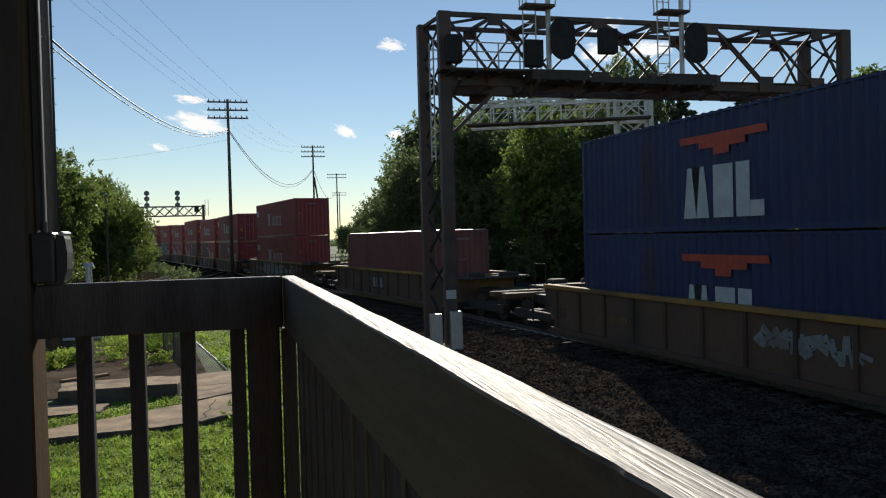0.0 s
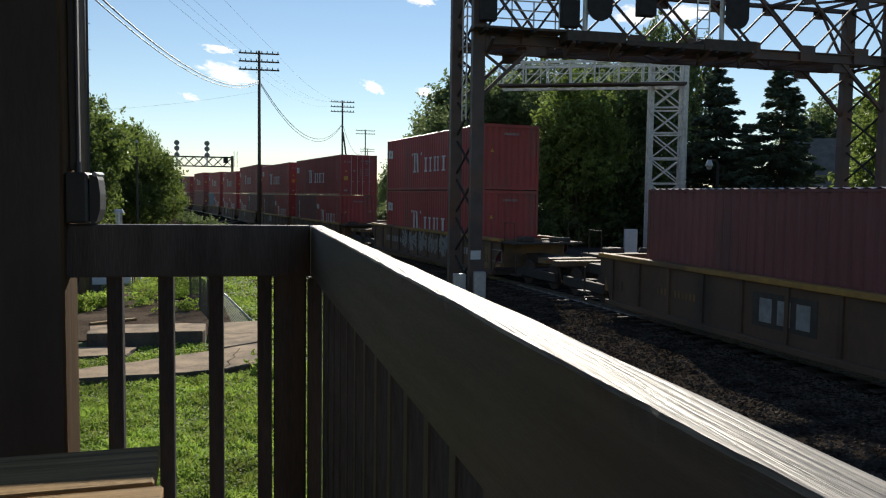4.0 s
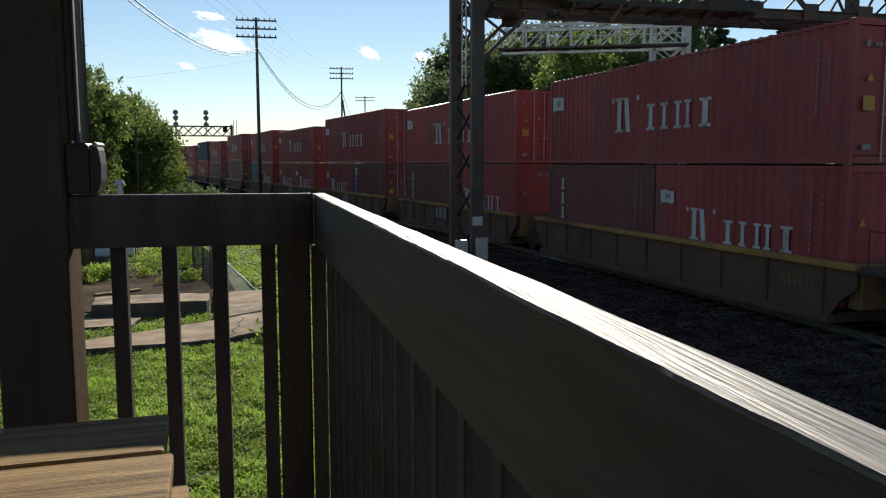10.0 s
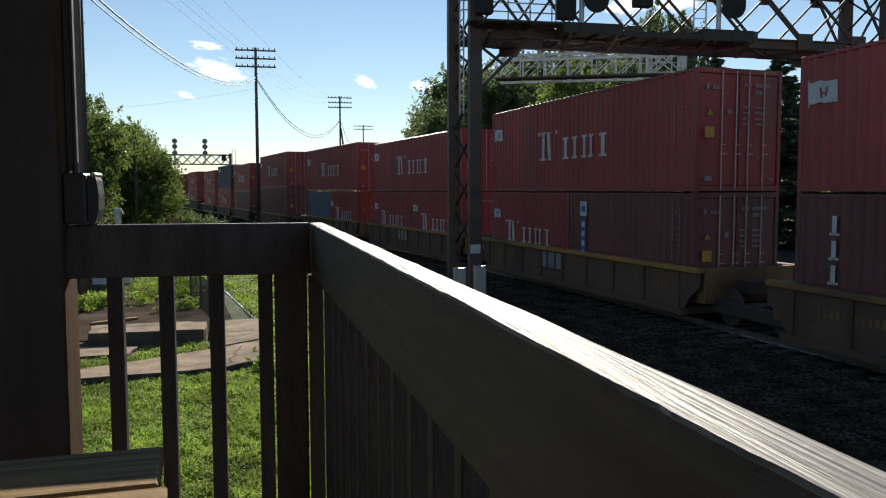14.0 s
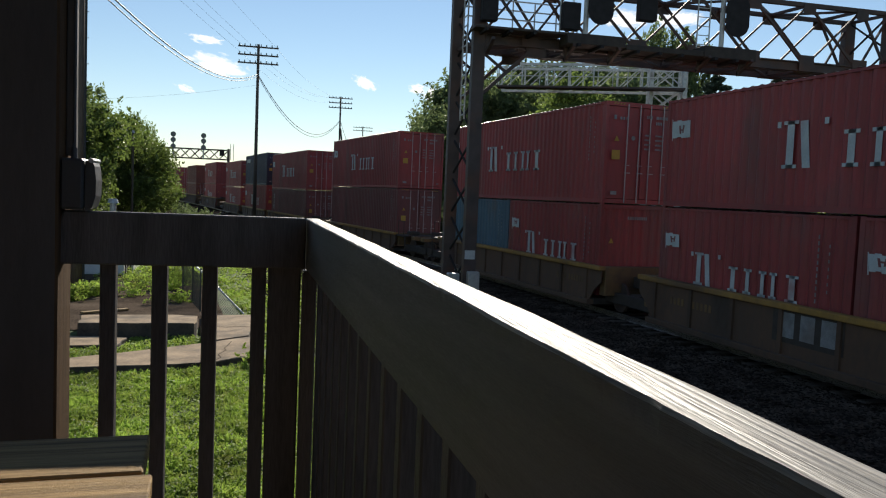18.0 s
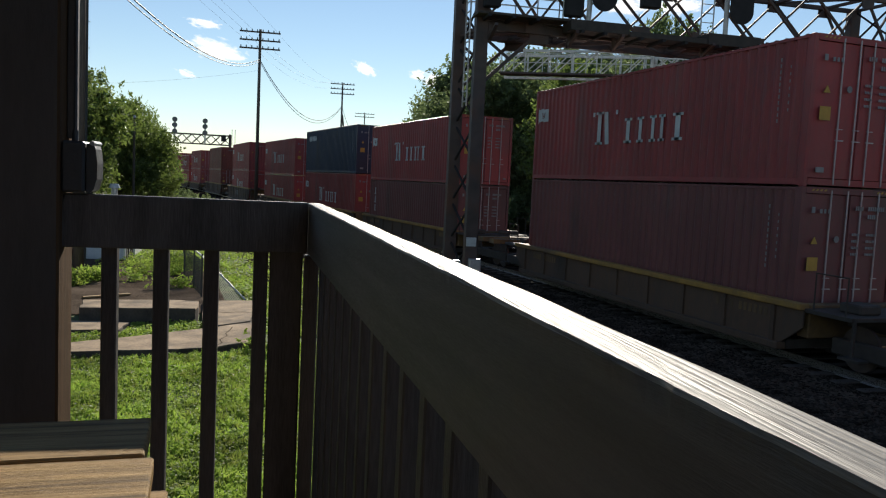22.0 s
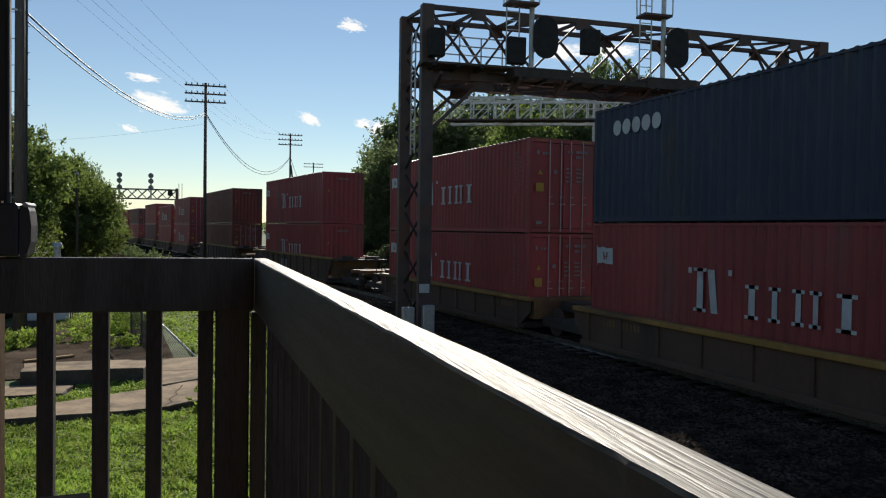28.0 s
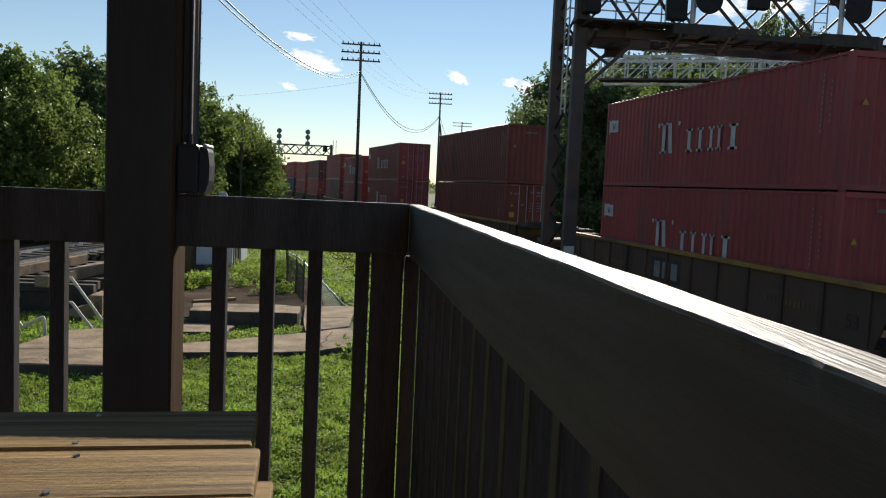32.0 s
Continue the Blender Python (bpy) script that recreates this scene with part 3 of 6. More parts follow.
            part("knee_strut", G().beam(up(e + o, zb - 0.3), k0.lerp(k1, 0.5), 0.07), "gantry", br)
            part("knee_plate", G().box((k1.x - 0.3, k1.y - 0.01, zb - 0.42), (k1.x + 0.3, k1.y + 0.01, zb - 0.1)), "gantry", br)
    # walkways
    for x0, x1, y, z, th, m in ((5.6, 8.28, 22.1, 8.13, 0.07, "tie"), (8.3, 10.1, 22.0, 8.12, 0.30, "well_dark"), (10.12, 12.6, 22.0, 7.93, 0.16, "well_dark"), (12.62, 14.35, 22.0, 8.1, 0.34, "well_dark")):
        part("walkway", G().box((x0, y - 0.28, z - th), (x1, y + 0.4, z), 0.01), m, br)
        for i in range(int((x1 - x0) / 0.7)):
            x = x0 + 0.3 + i * 0.7
            part("outrigger", G().beam((x, y - 0.45, z - th - 0.05), (x, y + 0.6, z - th - 0.05), 0.09), "black", br)
    for x in (6.1, 8.5, 9.9, 12.8, 14.2):
        part("bracket", G().beam((x, 21.7, 7.78), (x, 22.45, 7.45), 0.09).beam((x, 22.4, 7.4), (x, 22.4, 7.9), 0.09), "gantry", br)
    for z in (8.75, 9.02, 9.3):
        part("handrail", G().beam((5.75, 23.6, z), (9.3, 23.6, z), 0.035), "galv", br)
    for x in np.linspace(5.8, 9.3, 6):
        part("handrail_post", G().beam((x, 23.6, 7.9), (x, 23.6, 9.3), 0.035), "galv", br)
    g = G()
    for y in (23.0, 23.5):
        g.beam((5.66, y, 5.6), (5.66, y, 9.2), 0.04)
    for i in range(12):
        g.beam((5.66, 23.0, 5.75 + i * 0.29), (5.66, 23.5, 5.75 + i * 0.29), 0.03)
    part("leg_ladder", g, "galv", br, "galvanised ladder between the legs")

    def signal(x, y, z, w=0.78, h=1.25):
        s = part("signal_head", G().box((x - 0.16, y + 0.02, z - 0.42), (x + 0.16, y + 0.32, z + 0.42), 0.03), "black", br, "black colour-light signal head seen from behind")
        g = G()
        n = 24
        pts = [(x + w / 2 * math.cos(a), z + (h - w) / 2 * (1 if math.sin(a) > 0 else -1) + w / 2 * math.sin(a)) for a in [2 * math.pi * (i + 0.5) / n for i in range(n)]]
        g.v = [(px, y - 0.012, pz) for px, pz in pts] + [(px, y + 0.012, pz) for px, pz in pts]
        g.f = [tuple(range(n)), tuple(range(2 * n - 1, n - 1, -1))] + [(i, n + i, n + (i + 1) % n, (i + 1) % n) for i in range(n)]
        part("backboard", g, "black", s, "round-ended black backing board")

    for x, y in ((8.95, 22.05), (13.3, 21.98)):
        m = part("mast", G().cyl((x, y, 8.0), (x, y, 13.4), 0.075, n=10), "silver", br, "silver signal mast")
        for dx, dz in ((0.35, 1.5), (0.22, 4.5)):
            signal(x + dx, y - 0.25, 7.9 + dz - 0.35)
        g = G()
        for s in (-0.2, 0.2):
            g.beam((x - 0.55 + s, y + 0.12, 8.1), (x - 0.55 + s, y + 0.12, 11.1), 0.03)
        for i in range(11):
            g.beam((x - 0.75, y + 0.12, 8.2 + i * 0.27), (x - 0.35, y + 0.12, 8.2 + i * 0.27), 0.022)
        part("ladder", g, "silver", br)
        part("stand", G().box((x - 0.85, y - 0.35, 9.95), (x + 0.1, y + 0.2, 10.02)), "gantry", br)
        g = G()
        for a, b in (((-0.85, -0.35), (0.1, -0.35)), ((-0.85, -0.35), (-0.85, 0.2))):
            g.beam((x + a[0], y + a[1], 11.0), (x + b[0], y + b[1], 11.0), 0.03)
        for c in ((-0.85, -0.35), (0.1, -0.35), (-0.85, 0.2)):
            g.beam((x + c[0] * 0.95, y + c[1], 10.0), (x + c[0], y + c[1], 11.0), 0.03)
        part("cage", g, "silver", br)
    for x, z, w, h in ((6.06, 8.72, 0.46, 0.8), (8.5, 8.66, 0.55, 0.78), (10.9, 9.1, 0.56, 0.74)):
        part("cabinet", G().box((x - w / 2, 22.0, z - h / 2), (x + w / 2, 22.3, z + h / 2), 0.02), "black", br, "dark equipment box")
    # signs and boxes at the foot
    part("number_plate", G().box((5.70, 22.31, 1.50), (6.0, 22.33, 1.76)), "mark", br, "small white metal plate")
    for x, z0, z1 in ((5.35, 0.0, 1.1), (5.95, 0.0, 1.15)):
        part("ground_box", G().box((x - 0.17, 22.1, z0), (x + 0.17, 22.35, z1), 0.02), "galv", br, "grey metal equipment box")


signal_bridge()


# ---- silver cantilever bridge beyond the tracks ----
def cantilever():
    br = thing("cantilever_signal_bridge", "silver lattice cantilever signal bridge behind the train", "signal bridge")
    bx, by = 21.85, 41.6
    ex, ey = Vector((1, -0.42, 0)).normalized(), Vector((0.42, 1, 0)).normalized()
    P = lambda a, b, z: Vector((bx, by, 0)) + ex * a + ey * b + Vector((0, 0, z))
    W = 1.75
    zt = 11.2
    corners = [(-W / 2, -W / 2), (W / 2, -W / 2), (W / 2, W / 2), (-W / 2, W / 2)]
    for c in corners:
        part("leg", G().beam(P(*c, 0), P(*c, zt), 0.2), "silver", br)
    n = 8
    for k in range(4):
        a, b = corners[k], corners[(k + 1) % 4]
        for i in range(n):
            z0, z1 = i * zt / n, (i + 1) * zt / n
            part("brace", G().beam(P(*a, z0), P(*b, z1), 0.07).beam(P(*b, z0), P(*a, z1), 0.07).beam(P(*a, z1), P(*b, z1), 0.09), "silver", br)
    L = -9.4
    for b in (-W / 2, W / 2):
        for z in (9.7, 11.0):
            part("arm_chord", G().beam(P(L, b, z), P(W / 2, b, z), 0.14), "silver", br)
        for i in range(7):
            a0, a1 = L + i * 1.34, L + (i + 1) * 1.34
            part("arm_brace", G().beam(P(a0, b, 9.7), P(a0, b, 11.0), 0.06).beam(P(a0, b, 9.7), P(a1, b, 11.0), 0.06), "silver", br)
    part("arm_walkway", G().beam(P(L, -W / 2 - 0.5, 9.62), P(W / 2, -W / 2 - 0.5, 9.62), 0.9, 0.1), "gantry", br, "rust-brown walkway planks")
    for z in (10.2, 10.7):
        part("arm_handrail", G().beam(P(L, -W / 2 - 0.9, z), P(W / 2, -W / 2 - 0.9, z), 0.04), "silver", br)
    for i in range(13):
        a = L + i * 0.8
        part("handrail_post", G().beam(P(a, -W / 2 - 0.9, 9.65), P(a, -W / 2 - 0.9, 10.7), 0.04), "silver", br)
    g = G()
    for s in (-0.2, 0.2):
        g.beam(P(W / 2 + 0.25, s, 0), P(W / 2 + 0.25, s, 11.5), 0.05)
    for i in range(36):
        g.beam(P(W / 2 + 0.25, -0.2, 0.3 + i * 0.3), P(W / 2 + 0.25, 0.2, 0.3 + i * 0.3), 0.03)
    part("ladder", g, "silver", br)
    cab = thing("trackside_cabinet", "white trackside equipment cabinet", "cabinet", G().box((-0.35, -0.3, 0), (0.35, 0.3, 1.6), 0.03), "shed", m=pose(19.7, 41.2, 0.02, 0, 0, -20))


cantilever()


# ---- far signal bridge ----
def far_bridge():
    br = thing("far_signal_bridge", "distant dark lattice signal bridge with two signal masts", "signal bridge")
    Y = 168.6
    x0, x1, zb, zt = -25.0, -8.0, 8.7, 10.6
    for y in (Y, Y + 1.6):
        for z in (zb, zt):
            part("chord", G().beam((x0, y, z), (x1, y, z), 0.22), "gantry", br)
        g = G()
        lattice(g, (x0, y, zb), (x1, y, zb), (x0, y, zt), (x1, y, zt), 9, 0.12)
        part("bracing", g, "gantry", br, kind="stuff")
        for x in (x0, x1):
            part("leg", G().beam((x, y, 0), (x, y, zt + 0.3), 0.45), "gantry", br)
    for x in (-18.75, -12.9):
        part("mast", G().cyl((x, Y, 8.7), (x, Y, 13.6), 0.16, n=8), "silver", br)
        for z in (13.3, 12.2, 10.9):
            part("signal_head", G().cyl((x, Y - 0.35, z), (x, Y - 0.3, z), 0.52, n=16).box((x - 0.2, Y - 0.3, z - 0.35), (x + 0.2, Y, z + 0.35)), "far_signal", br, "round signal head")
    part("cabinet", G().box((-9.7, Y - 0.6, 9.4), (-8.8, Y, 10.7)), "black", br)
    part("cage", G().beam((-7.6, Y, 8.6), (-7.6, Y, 11.9), 0.1).beam((-7.0, Y, 8.6), (-7.0, Y, 11.9), 0.1), "gantry", br)


far_bridge()


# ---- utility poles and wires ----
POLES = [((-5.47, 25.5), 13.5, 0.17, 0), ((-1.03, 70.0), 15.4, 0.16, 3), ((9.84, 114.6), 16.7, 0.16, 3), ((19.9, 173.9), 17.5, 0.17, 2), ((27.5, 235.0), 17.0, 0.17, 2)]


def poles():
    for k, ((x, y), h, r, arms) in enumerate(POLES):
        p = thing("utility_pole", "weathered wooden utility pole with crossarms and insulators" if arms else "tall dark wooden utility pole with climbing steps", "utility pole")
        part("shaft", G().cyl((x, y, 0), (x, y, h), r, r * 0.7, n=12), "pole_wood" if arms else "pole_dark", p, smooth=True)
        for j in range(arms):
            z = h - 0.25 - j * 0.68
            w = 1.68 if arms == 3 else 2.1
            arm = part("crossarm", G().box((x - w, y - 0.16, z - 0.06), (x + w, y - 0.05, z + 0.06), 0.01), "pole_wood", p)
            for i in range(8):
                ix = x - w + 0.12 + i * (2 * w - 0.24) / 7
                part("insulator", G().cyl((ix, y - 0.1, z + 0.06), (ix, y - 0.1, z + 0.24), 0.055, 0.035, n=8), "insulator", arm)
        if not arms:
            for i in range(26):
                part("climbing_step", G().cyl((x - 0.26 if i % 2 else x + 0.26, y, 2.2 + i * 0.38), (x, y, 2.2 + i * 0.38), 0.012, n=6), "galv", p)
            part("bracket", G().beam((x - 0.7, y - 0.1, 9.55), (x + 0.05, y - 0.1, 9.45), 0.05), "galv", p)
            part("riser_pipe", G().cyl((x + 0.2, y - 0.12, 0), (x + 0.2, y - 0.12, 11.5), 0.035, n=8), "cable", p)
        if k == 2:
            part("brace_pole", G().cyl((x + 1.6, y - 1, 0), (x + 0.1, y, h - 4.5), 0.12, n=8), "pole_wood", p)

    def wire(a, b, sag, r, name="overhead_cable", label="black overhead cable sagging between poles"):
        a, b = Vector(a), Vector(b)
        pts = [a.lerp(b, i / 24) - Vector((0, 0, 4 * sag * (i / 24) * (1 - i / 24))) for i in range(25)]
        thing(name, label, "cable", G().tube(pts, r, 5), "cable")

    wire((-5.39, 25.46, 9.5), (-1.03, 69.9, 12.9), 1.42, 0.03)
    wire((-5.39, 25.46, 9.28), (-1.03, 69.9, 12.72), 1.40, 0.022)
    wire((-1.03, 69.9, 12.9), (9.84, 114.5, 13.4), 3.4, 0.032)
    wire((-1.03, 69.9, 12.75), (9.84, 114.5, 13.3), 3.6, 0.025)
    wire((9.84, 114.5, 13.4), (19.9, 173.8, 14.0), 3.0, 0.03)
    for dx, z in ((-1.5, 15.4), (-0.7, 15.4), (1.3, 15.4), (-1.5, 14.7)):
        wire((-1.03 + dx, 70, z), (-16 + dx, -6, z + 4.2), 0.9, 0.007, "line_wire", "thin overhead line wire")
        wire((-1.03 + dx, 70, z), (9.84 + dx, 114.5, z + 1.2), 1.4, 0.007, "line_wire", "thin overhead line wire")
    wire((-1.03, 70, 12.0), (-26, 69, 9.5), 0.8, 0.006, "guy_wire", "thin wire running off to the trees")
    lamp = thing("short_pole", "thin dark wooden pole in front of the trees", "pole")
    part("pole", G().cyl((-7.7, 49.4, 0), (-7.7, 49.4, 6.2), 0.07, n=8), "pole_wood", lamp)
    part("cap", G().cyl((-7.7, 49.4, 6.2), (-7.7, 49.4, 6.35), 0.1, 0.05, n=8), "galv", lamp)


poles()


# ---- vegetation ----
def leaves(rng, blobs, count, size, needle=False):
    """Small leaf faces spread over the shells of uneven lumps."""
    g = G()
    vols = np.array([b[3] * b[4] for b in blobs])
    twigs = max(count // 16, 1)
    pick = rng.choice(len(blobs), twigs, p=vols / vols.sum())
    d = rng.normal(size=(twigs, 3))
    d /= np.linalg.norm(d, axis=1)[:, None]
    rad = rng.uniform(0.3, 1.0, twigs) ** 0.5
    lump = 1 + 0.26 * np.sin(d[:, 0] * 5 + pick) * np.sin(d[:, 1] * 6 + 2 * pick) + 0.18 * np.sin(d[:, 2] * 9 + d[:, 0] * 7)
    B = np.array(blobs)[pick]
    c = B[:, :3] + d * (rad * lump)[:, None] * B[:, [3, 3, 4]]
    # each twig points outwards and upwards, with its leaves along it
    way = d * 0.8 + rng.normal(size=(twigs, 3)) * 0.45 + np.array([0, 0, 0.55])
    way /= np.linalg.norm(way, axis=1)[:, None]
    of = np.repeat(np.arange(twigs), 16)
    count = len(of)
    along = rng.uniform(0, 1, count)
    length = size * rng.uniform(3.5, 8.0, twigs)
    spread = size * 1.15 * (1.15 - 0.7 * along)
    c = c[of] + way[of] * (along * length[of])[:, None] + rng.normal(size=(count, 3)) * spread[:, None]
    d = d[of]
    nrm = d * 0.5 + rng.normal(size=(count, 3)) * 0.7 + np.array([0, 0, 0.3])
    nrm /= np.linalg.norm(nrm, axis=1)[:, None]
    t1 = np.cross(nrm, rng.normal(size=(count, 3)))
    t1 /= np.linalg.norm(t1, axis=1)[:, None] + 1e-9
    t2 = np.cross(nrm, t1)
    s = (size * rng.uniform(0.6, 1.4, count))[:, None]
    bend = nrm * s * 0.25
    P = np.stack([c - t1 * s, c + t2 * s * 0.55 + bend, c + t1 * s, c - t2 * s * 0.55 + bend], 1).reshape(-1, 3)
    g.v = P.tolist()
    g.f = [(4 * i, 4 * i + 1, 4 * i + 2, 4 * i + 3) for i in range(count)]
    return g


def crown_blobs(rng, R, H, z0, n=16):
    blobs = [(0, 0, z0 + H * 0.5, R * 0.62, H * 0.42)]
    for i in range(n):
        a, e = rng.uniform(0, 2 * math.pi), rng.uniform(-0.75, 1.0)
        k = math.sqrt(max(0.05, 1 - e * e * 0.8))
        blobs.append((math.cos(a) * R * 0.72 * k, math.sin(a) * R * 0.72 * k, z0 + H * (0.5 + 0.42 * e), R * rng.uniform(0.2, 0.4), H * rng.uniform(0.1, 0.2)))
    for i in range(7):
        a, k = rng.uniform(0, 2 * math.pi), rng.uniform(0.1, 0.55)
        blobs.append((math.cos(a) * R * k, math.sin(a) * R * k, z0 + H * (1.02 - 0.3 * k), R * 0.11, H * rng.uniform(0.08, 0.14)))
    return blobs


def broadleaf(seed, R, H, z0, count, size, material, label, trunk_r=0.22):
    rng = np.random.default_rng(seed)
    t = thing("tree", label, "tree")
    g = G()
    g.cyl((0, 0, 0), (0.1, 0, z0 + H * 0.35), trunk_r, trunk_r * 0.6, n=10)
    blobs = crown_blobs(rng, R, H, z0)
    for b in blobs[1:9]:
        g.cyl((0.05, 0, z0 + H * 0.12), (b[0] * 0.8, b[1] * 0.8, b[2] - 0.2), trunk_r * 0.4, trunk_r * 0.12, n=6)
    part("trunk", g, "bark", t)
    part("crown", leaves(rng, blobs, count, size), material, t)
    return t


def spruce(seed, R, H, count, label):
    """Whorls of drooping branches of uneven length, each a flat spray of needle tufts."""
    rng = np.random.default_rng(seed)
    t = thing("spruce_tree", label, "tree")
    wood = G().cyl((0, 0, 0), (0, 0, H * 0.97), 0.22, 0.03, n=8)
    nb = 260
    h = np.sort(rng.uniform(0.05, 0.98, nb) ** 0.9)
    a = rng.uniform(0, 2 * math.pi, nb)
    L = R * (1.04 - h) ** 0.85 * rng.uniform(0.55, 1.12, nb) * (1 + 0.18 * np.sin(a * 2 + 1.0)) + 0.15
    for k in range(0, nb, 3):
        o = Vector((math.cos(a[k]), math.sin(a[k]), -0.1))
        wood.cyl((0, 0, h[k] * H), Vector((0, 0, h[k] * H)) + o * float(L[k]) * 0.8, 0.035, 0.012, n=4, cap=False)
    part("trunk", wood, "bark", t)
    p = (L + 0.3) / (L + 0.3).sum()
    of = rng.choice(nb, count, p=p)
    u = rng.uniform(0.08, 1.0, count) ** 0.7
    side = rng.normal(0, 0.16, count) * (1.15 - u) * L[of] + rng.normal(0, 0.05, count)
    r = u * L[of]
    z = h[of] * H - 0.10 * r - 0.07 * r * r / max(R, 1) + 0.35 * np.maximum(u - 0.75, 0) * L[of] * 0.5 + rng.normal(0, 0.07, count) - np.abs(side) * 0.25
    out = np.stack([np.cos(a[of]), np.sin(a[of]), -0.15 + 0 * u], 1)
    crs = np.stack([-np.sin(a[of]), np.cos(a[of]), 0 * u], 1)
    c = out * r[:, None] * np.array([1, 1, 0]) + crs * side[:, None] + np.stack([0 * z, 0 * z, z], 1)
    way = out + crs * np.sign(side)[:, None] * 0.7 + rng.normal(0, 0.3, (count, 3))
    way /= np.linalg.norm(way, axis=1)[:, None]
    t2 = np.cross(way, rng.normal(size=(count, 3)))
    t2 /= np.linalg.norm(t2, axis=1)[:, None]
    s = rng.uniform(0.09, 0.24, count)[:, None]
    P = np.stack([c - way * s, c + t2 * s * 0.3, c + way * s, c - t2 * s * 0.3], 1).reshape(-1, 3)
    g = G()
    g.v = P.tolist()
    g.f = [(4 * i, 4 * i + 1, 4 * i + 2, 4 * i + 3) for i in range(count)]
    part("crown", g, "needle", t)
    return t


def polar(az, d):
    return math.sin(radians(az)) * d, math.cos(radians(az)) * d


def vegetation():
    big = broadleaf(1, 5.4, 11.5, 0.6, 21000, 0.19, "leaf_dark", "large dark green broadleaf tree in full leaf")
    x, y = polar(16.5, 66)
    big.matrix_basis = pose(x, y, 0)
    for az, d, s, rot in ((12.8, 76, 0.90, 40), (24.5, 60, 1.0, 100), (10.4, 92, 0.70, 200), (15.0, 88, 1.3, 300), (8.6, 125, 0.58, 20), (19.5, 82, 1.35, 70), (11.5, 105, 0.95, 10), (24.0, 82, 1.3, 160), (7.2, 150, 0.46, 99), (38.2, 102, 1.15, 35), (41.5, 96, 1.05, 115), (45.0, 90, 1.05, 235), (13.7, 92, 1.15, 222)):
        x, y = polar(az, d)
        copy_thing(big, pose(x, y, -0.2, 0, 0, rot) @ Matrix.Diagonal((s, s, s, 1)))
    x, y = polar(27.4, 68)
    copy_thing(big, pose(x, y, -0.2, 0, 0, 250) @ Matrix.Diagonal((0.78, 0.78, 1.36, 1)))
    lit = broadleaf(2, 3.2, 10.2, 0.4, 22000, 0.14, "leaf", "bright green broadleaf tree lit by the sun", 0.15)
    x, y = polar(21.7, 55)
    lit.matrix_basis = pose(x, y, 0, 0, 0, 30)
    for az, d, s, rot in ((42.2, 38, 0.84, 100), (48.5, 42, 0.8, 10)):
        x, y = polar(az, d)
        copy_thing(lit, pose(x, y, 0, 0, 0, rot) @ Matrix.Diagonal((s, s, s, 1)))
    rg = np.random.default_rng(90)
    for k in range(12):
        az = 9.0 + 2.1 * k
        d = 58 + 3 * math.sin(k * 1.7) + (16 if az < 13 else 0)
        x, y = polar(az, d)
        hedge = thing("undergrowth_bush", "dense dark green undergrowth below the trees", "bush", group="undergrowth below the trees")
        hx = rg.uniform(-0.6, 0.6)
        part("foliage", leaves(rg, [(x, y, 0.9, 1.9, 1.1), (x + 1.2 + hx, y + 0.5, 1.3, 1.3, 1.2), (x - 1.1 + hx, y, 0.7, 1.4, 0.9)], 3200, 0.16), "leaf_dark", hedge)
    # low woods along the horizon
    n = 9000
    az = np.radians(rg.uniform(-45, 70, n))
    d = rg.uniform(330, 420, n)
    top = 4.5 + 1.6 * np.sin(az * 40) + 1.1 * np.sin(az * 93 + 1) + 0.8 * np.sin(az * 210)
    c = np.stack([np.sin(az) * d, np.cos(az) * d, top * rg.uniform(0.02, 1.0, n)], 1)
    a, b = rg.normal(size=(n, 3)), rg.normal(size=(n, 3))
    s = rg.uniform(0.8, 1.8, (n, 1))
    a, b = a / np.linalg.norm(a, axis=1)[:, None] * s, b / np.linalg.norm(b, axis=1)[:, None] * s * 0.7
    g = G()
    g.v = np.stack([c - a, c - b, c + a, c + b], 1).reshape(-1, 3).tolist()
    g.f = [(4 * i, 4 * i + 1, 4 * i + 2, 4 * i + 3) for i in range(n)]
    tagged(new("far_woods", g.mesh("far_woods", "leaf_dark")), "low dark green woods along the horizon", "woods", kind="stuff")
    # trees beside the second line, on the other side
    near = broadleaf(3, 3.3, 6.3, 0.2, 46000, 0.08, "leaf", "leafy green tree with sunlit clumps", 0.2)
    x, y = polar(-23.4, 31)
    near.matrix_basis = pose(x, y, 0)
    for az, d, s, rot in ((-29.5, 32, 1.1, 120), (-36, 33, 1.1, 220), (-14.2, 47, 1.27, 290), (-9.8, 58, 1.1, 60), (-7.9, 74, 0.85, 150), (-18.5, 36, 0.72, 333)):
        x, y = polar(az, d)
        copy_thing(near, pose(x, y, -0.2, 0, 0, rot) @ Matrix.Diagonal((s, s, s, 1)))
    dark = broadleaf(4, 3.4, 8.0, 0.4, 15000, 0.17, "leaf_dark", "tall dark tree behind the sunlit ones")
    x, y = polar(-18.6, 47)
    dark.matrix_basis = pose(x, y, 0)
    for az, d, s, rot in ((-13, 60, 1.1, 50), (-23.5, 52, 0.95, 150), (-9.5, 80, 0.9, 77), (-16.0, 58, 1.1, 7)):
        x, y = polar(az, d)
        copy_thing(dark, pose(x, y, 0, 0, 0, rot) @ Matrix.Diagonal((s, s, s, 1)))
    x, y = polar(-8.5, 66)
    copy_thing(near, pose(x, y, 0, 0, 0, 200) @ Matrix.Diagonal((0.6, 0.6, 1.18, 1)))
    sp = spruce(5, 4.9, 13.2, 72000, "dark blue-green spruce tree")
    x, y = polar(35.1, 50)
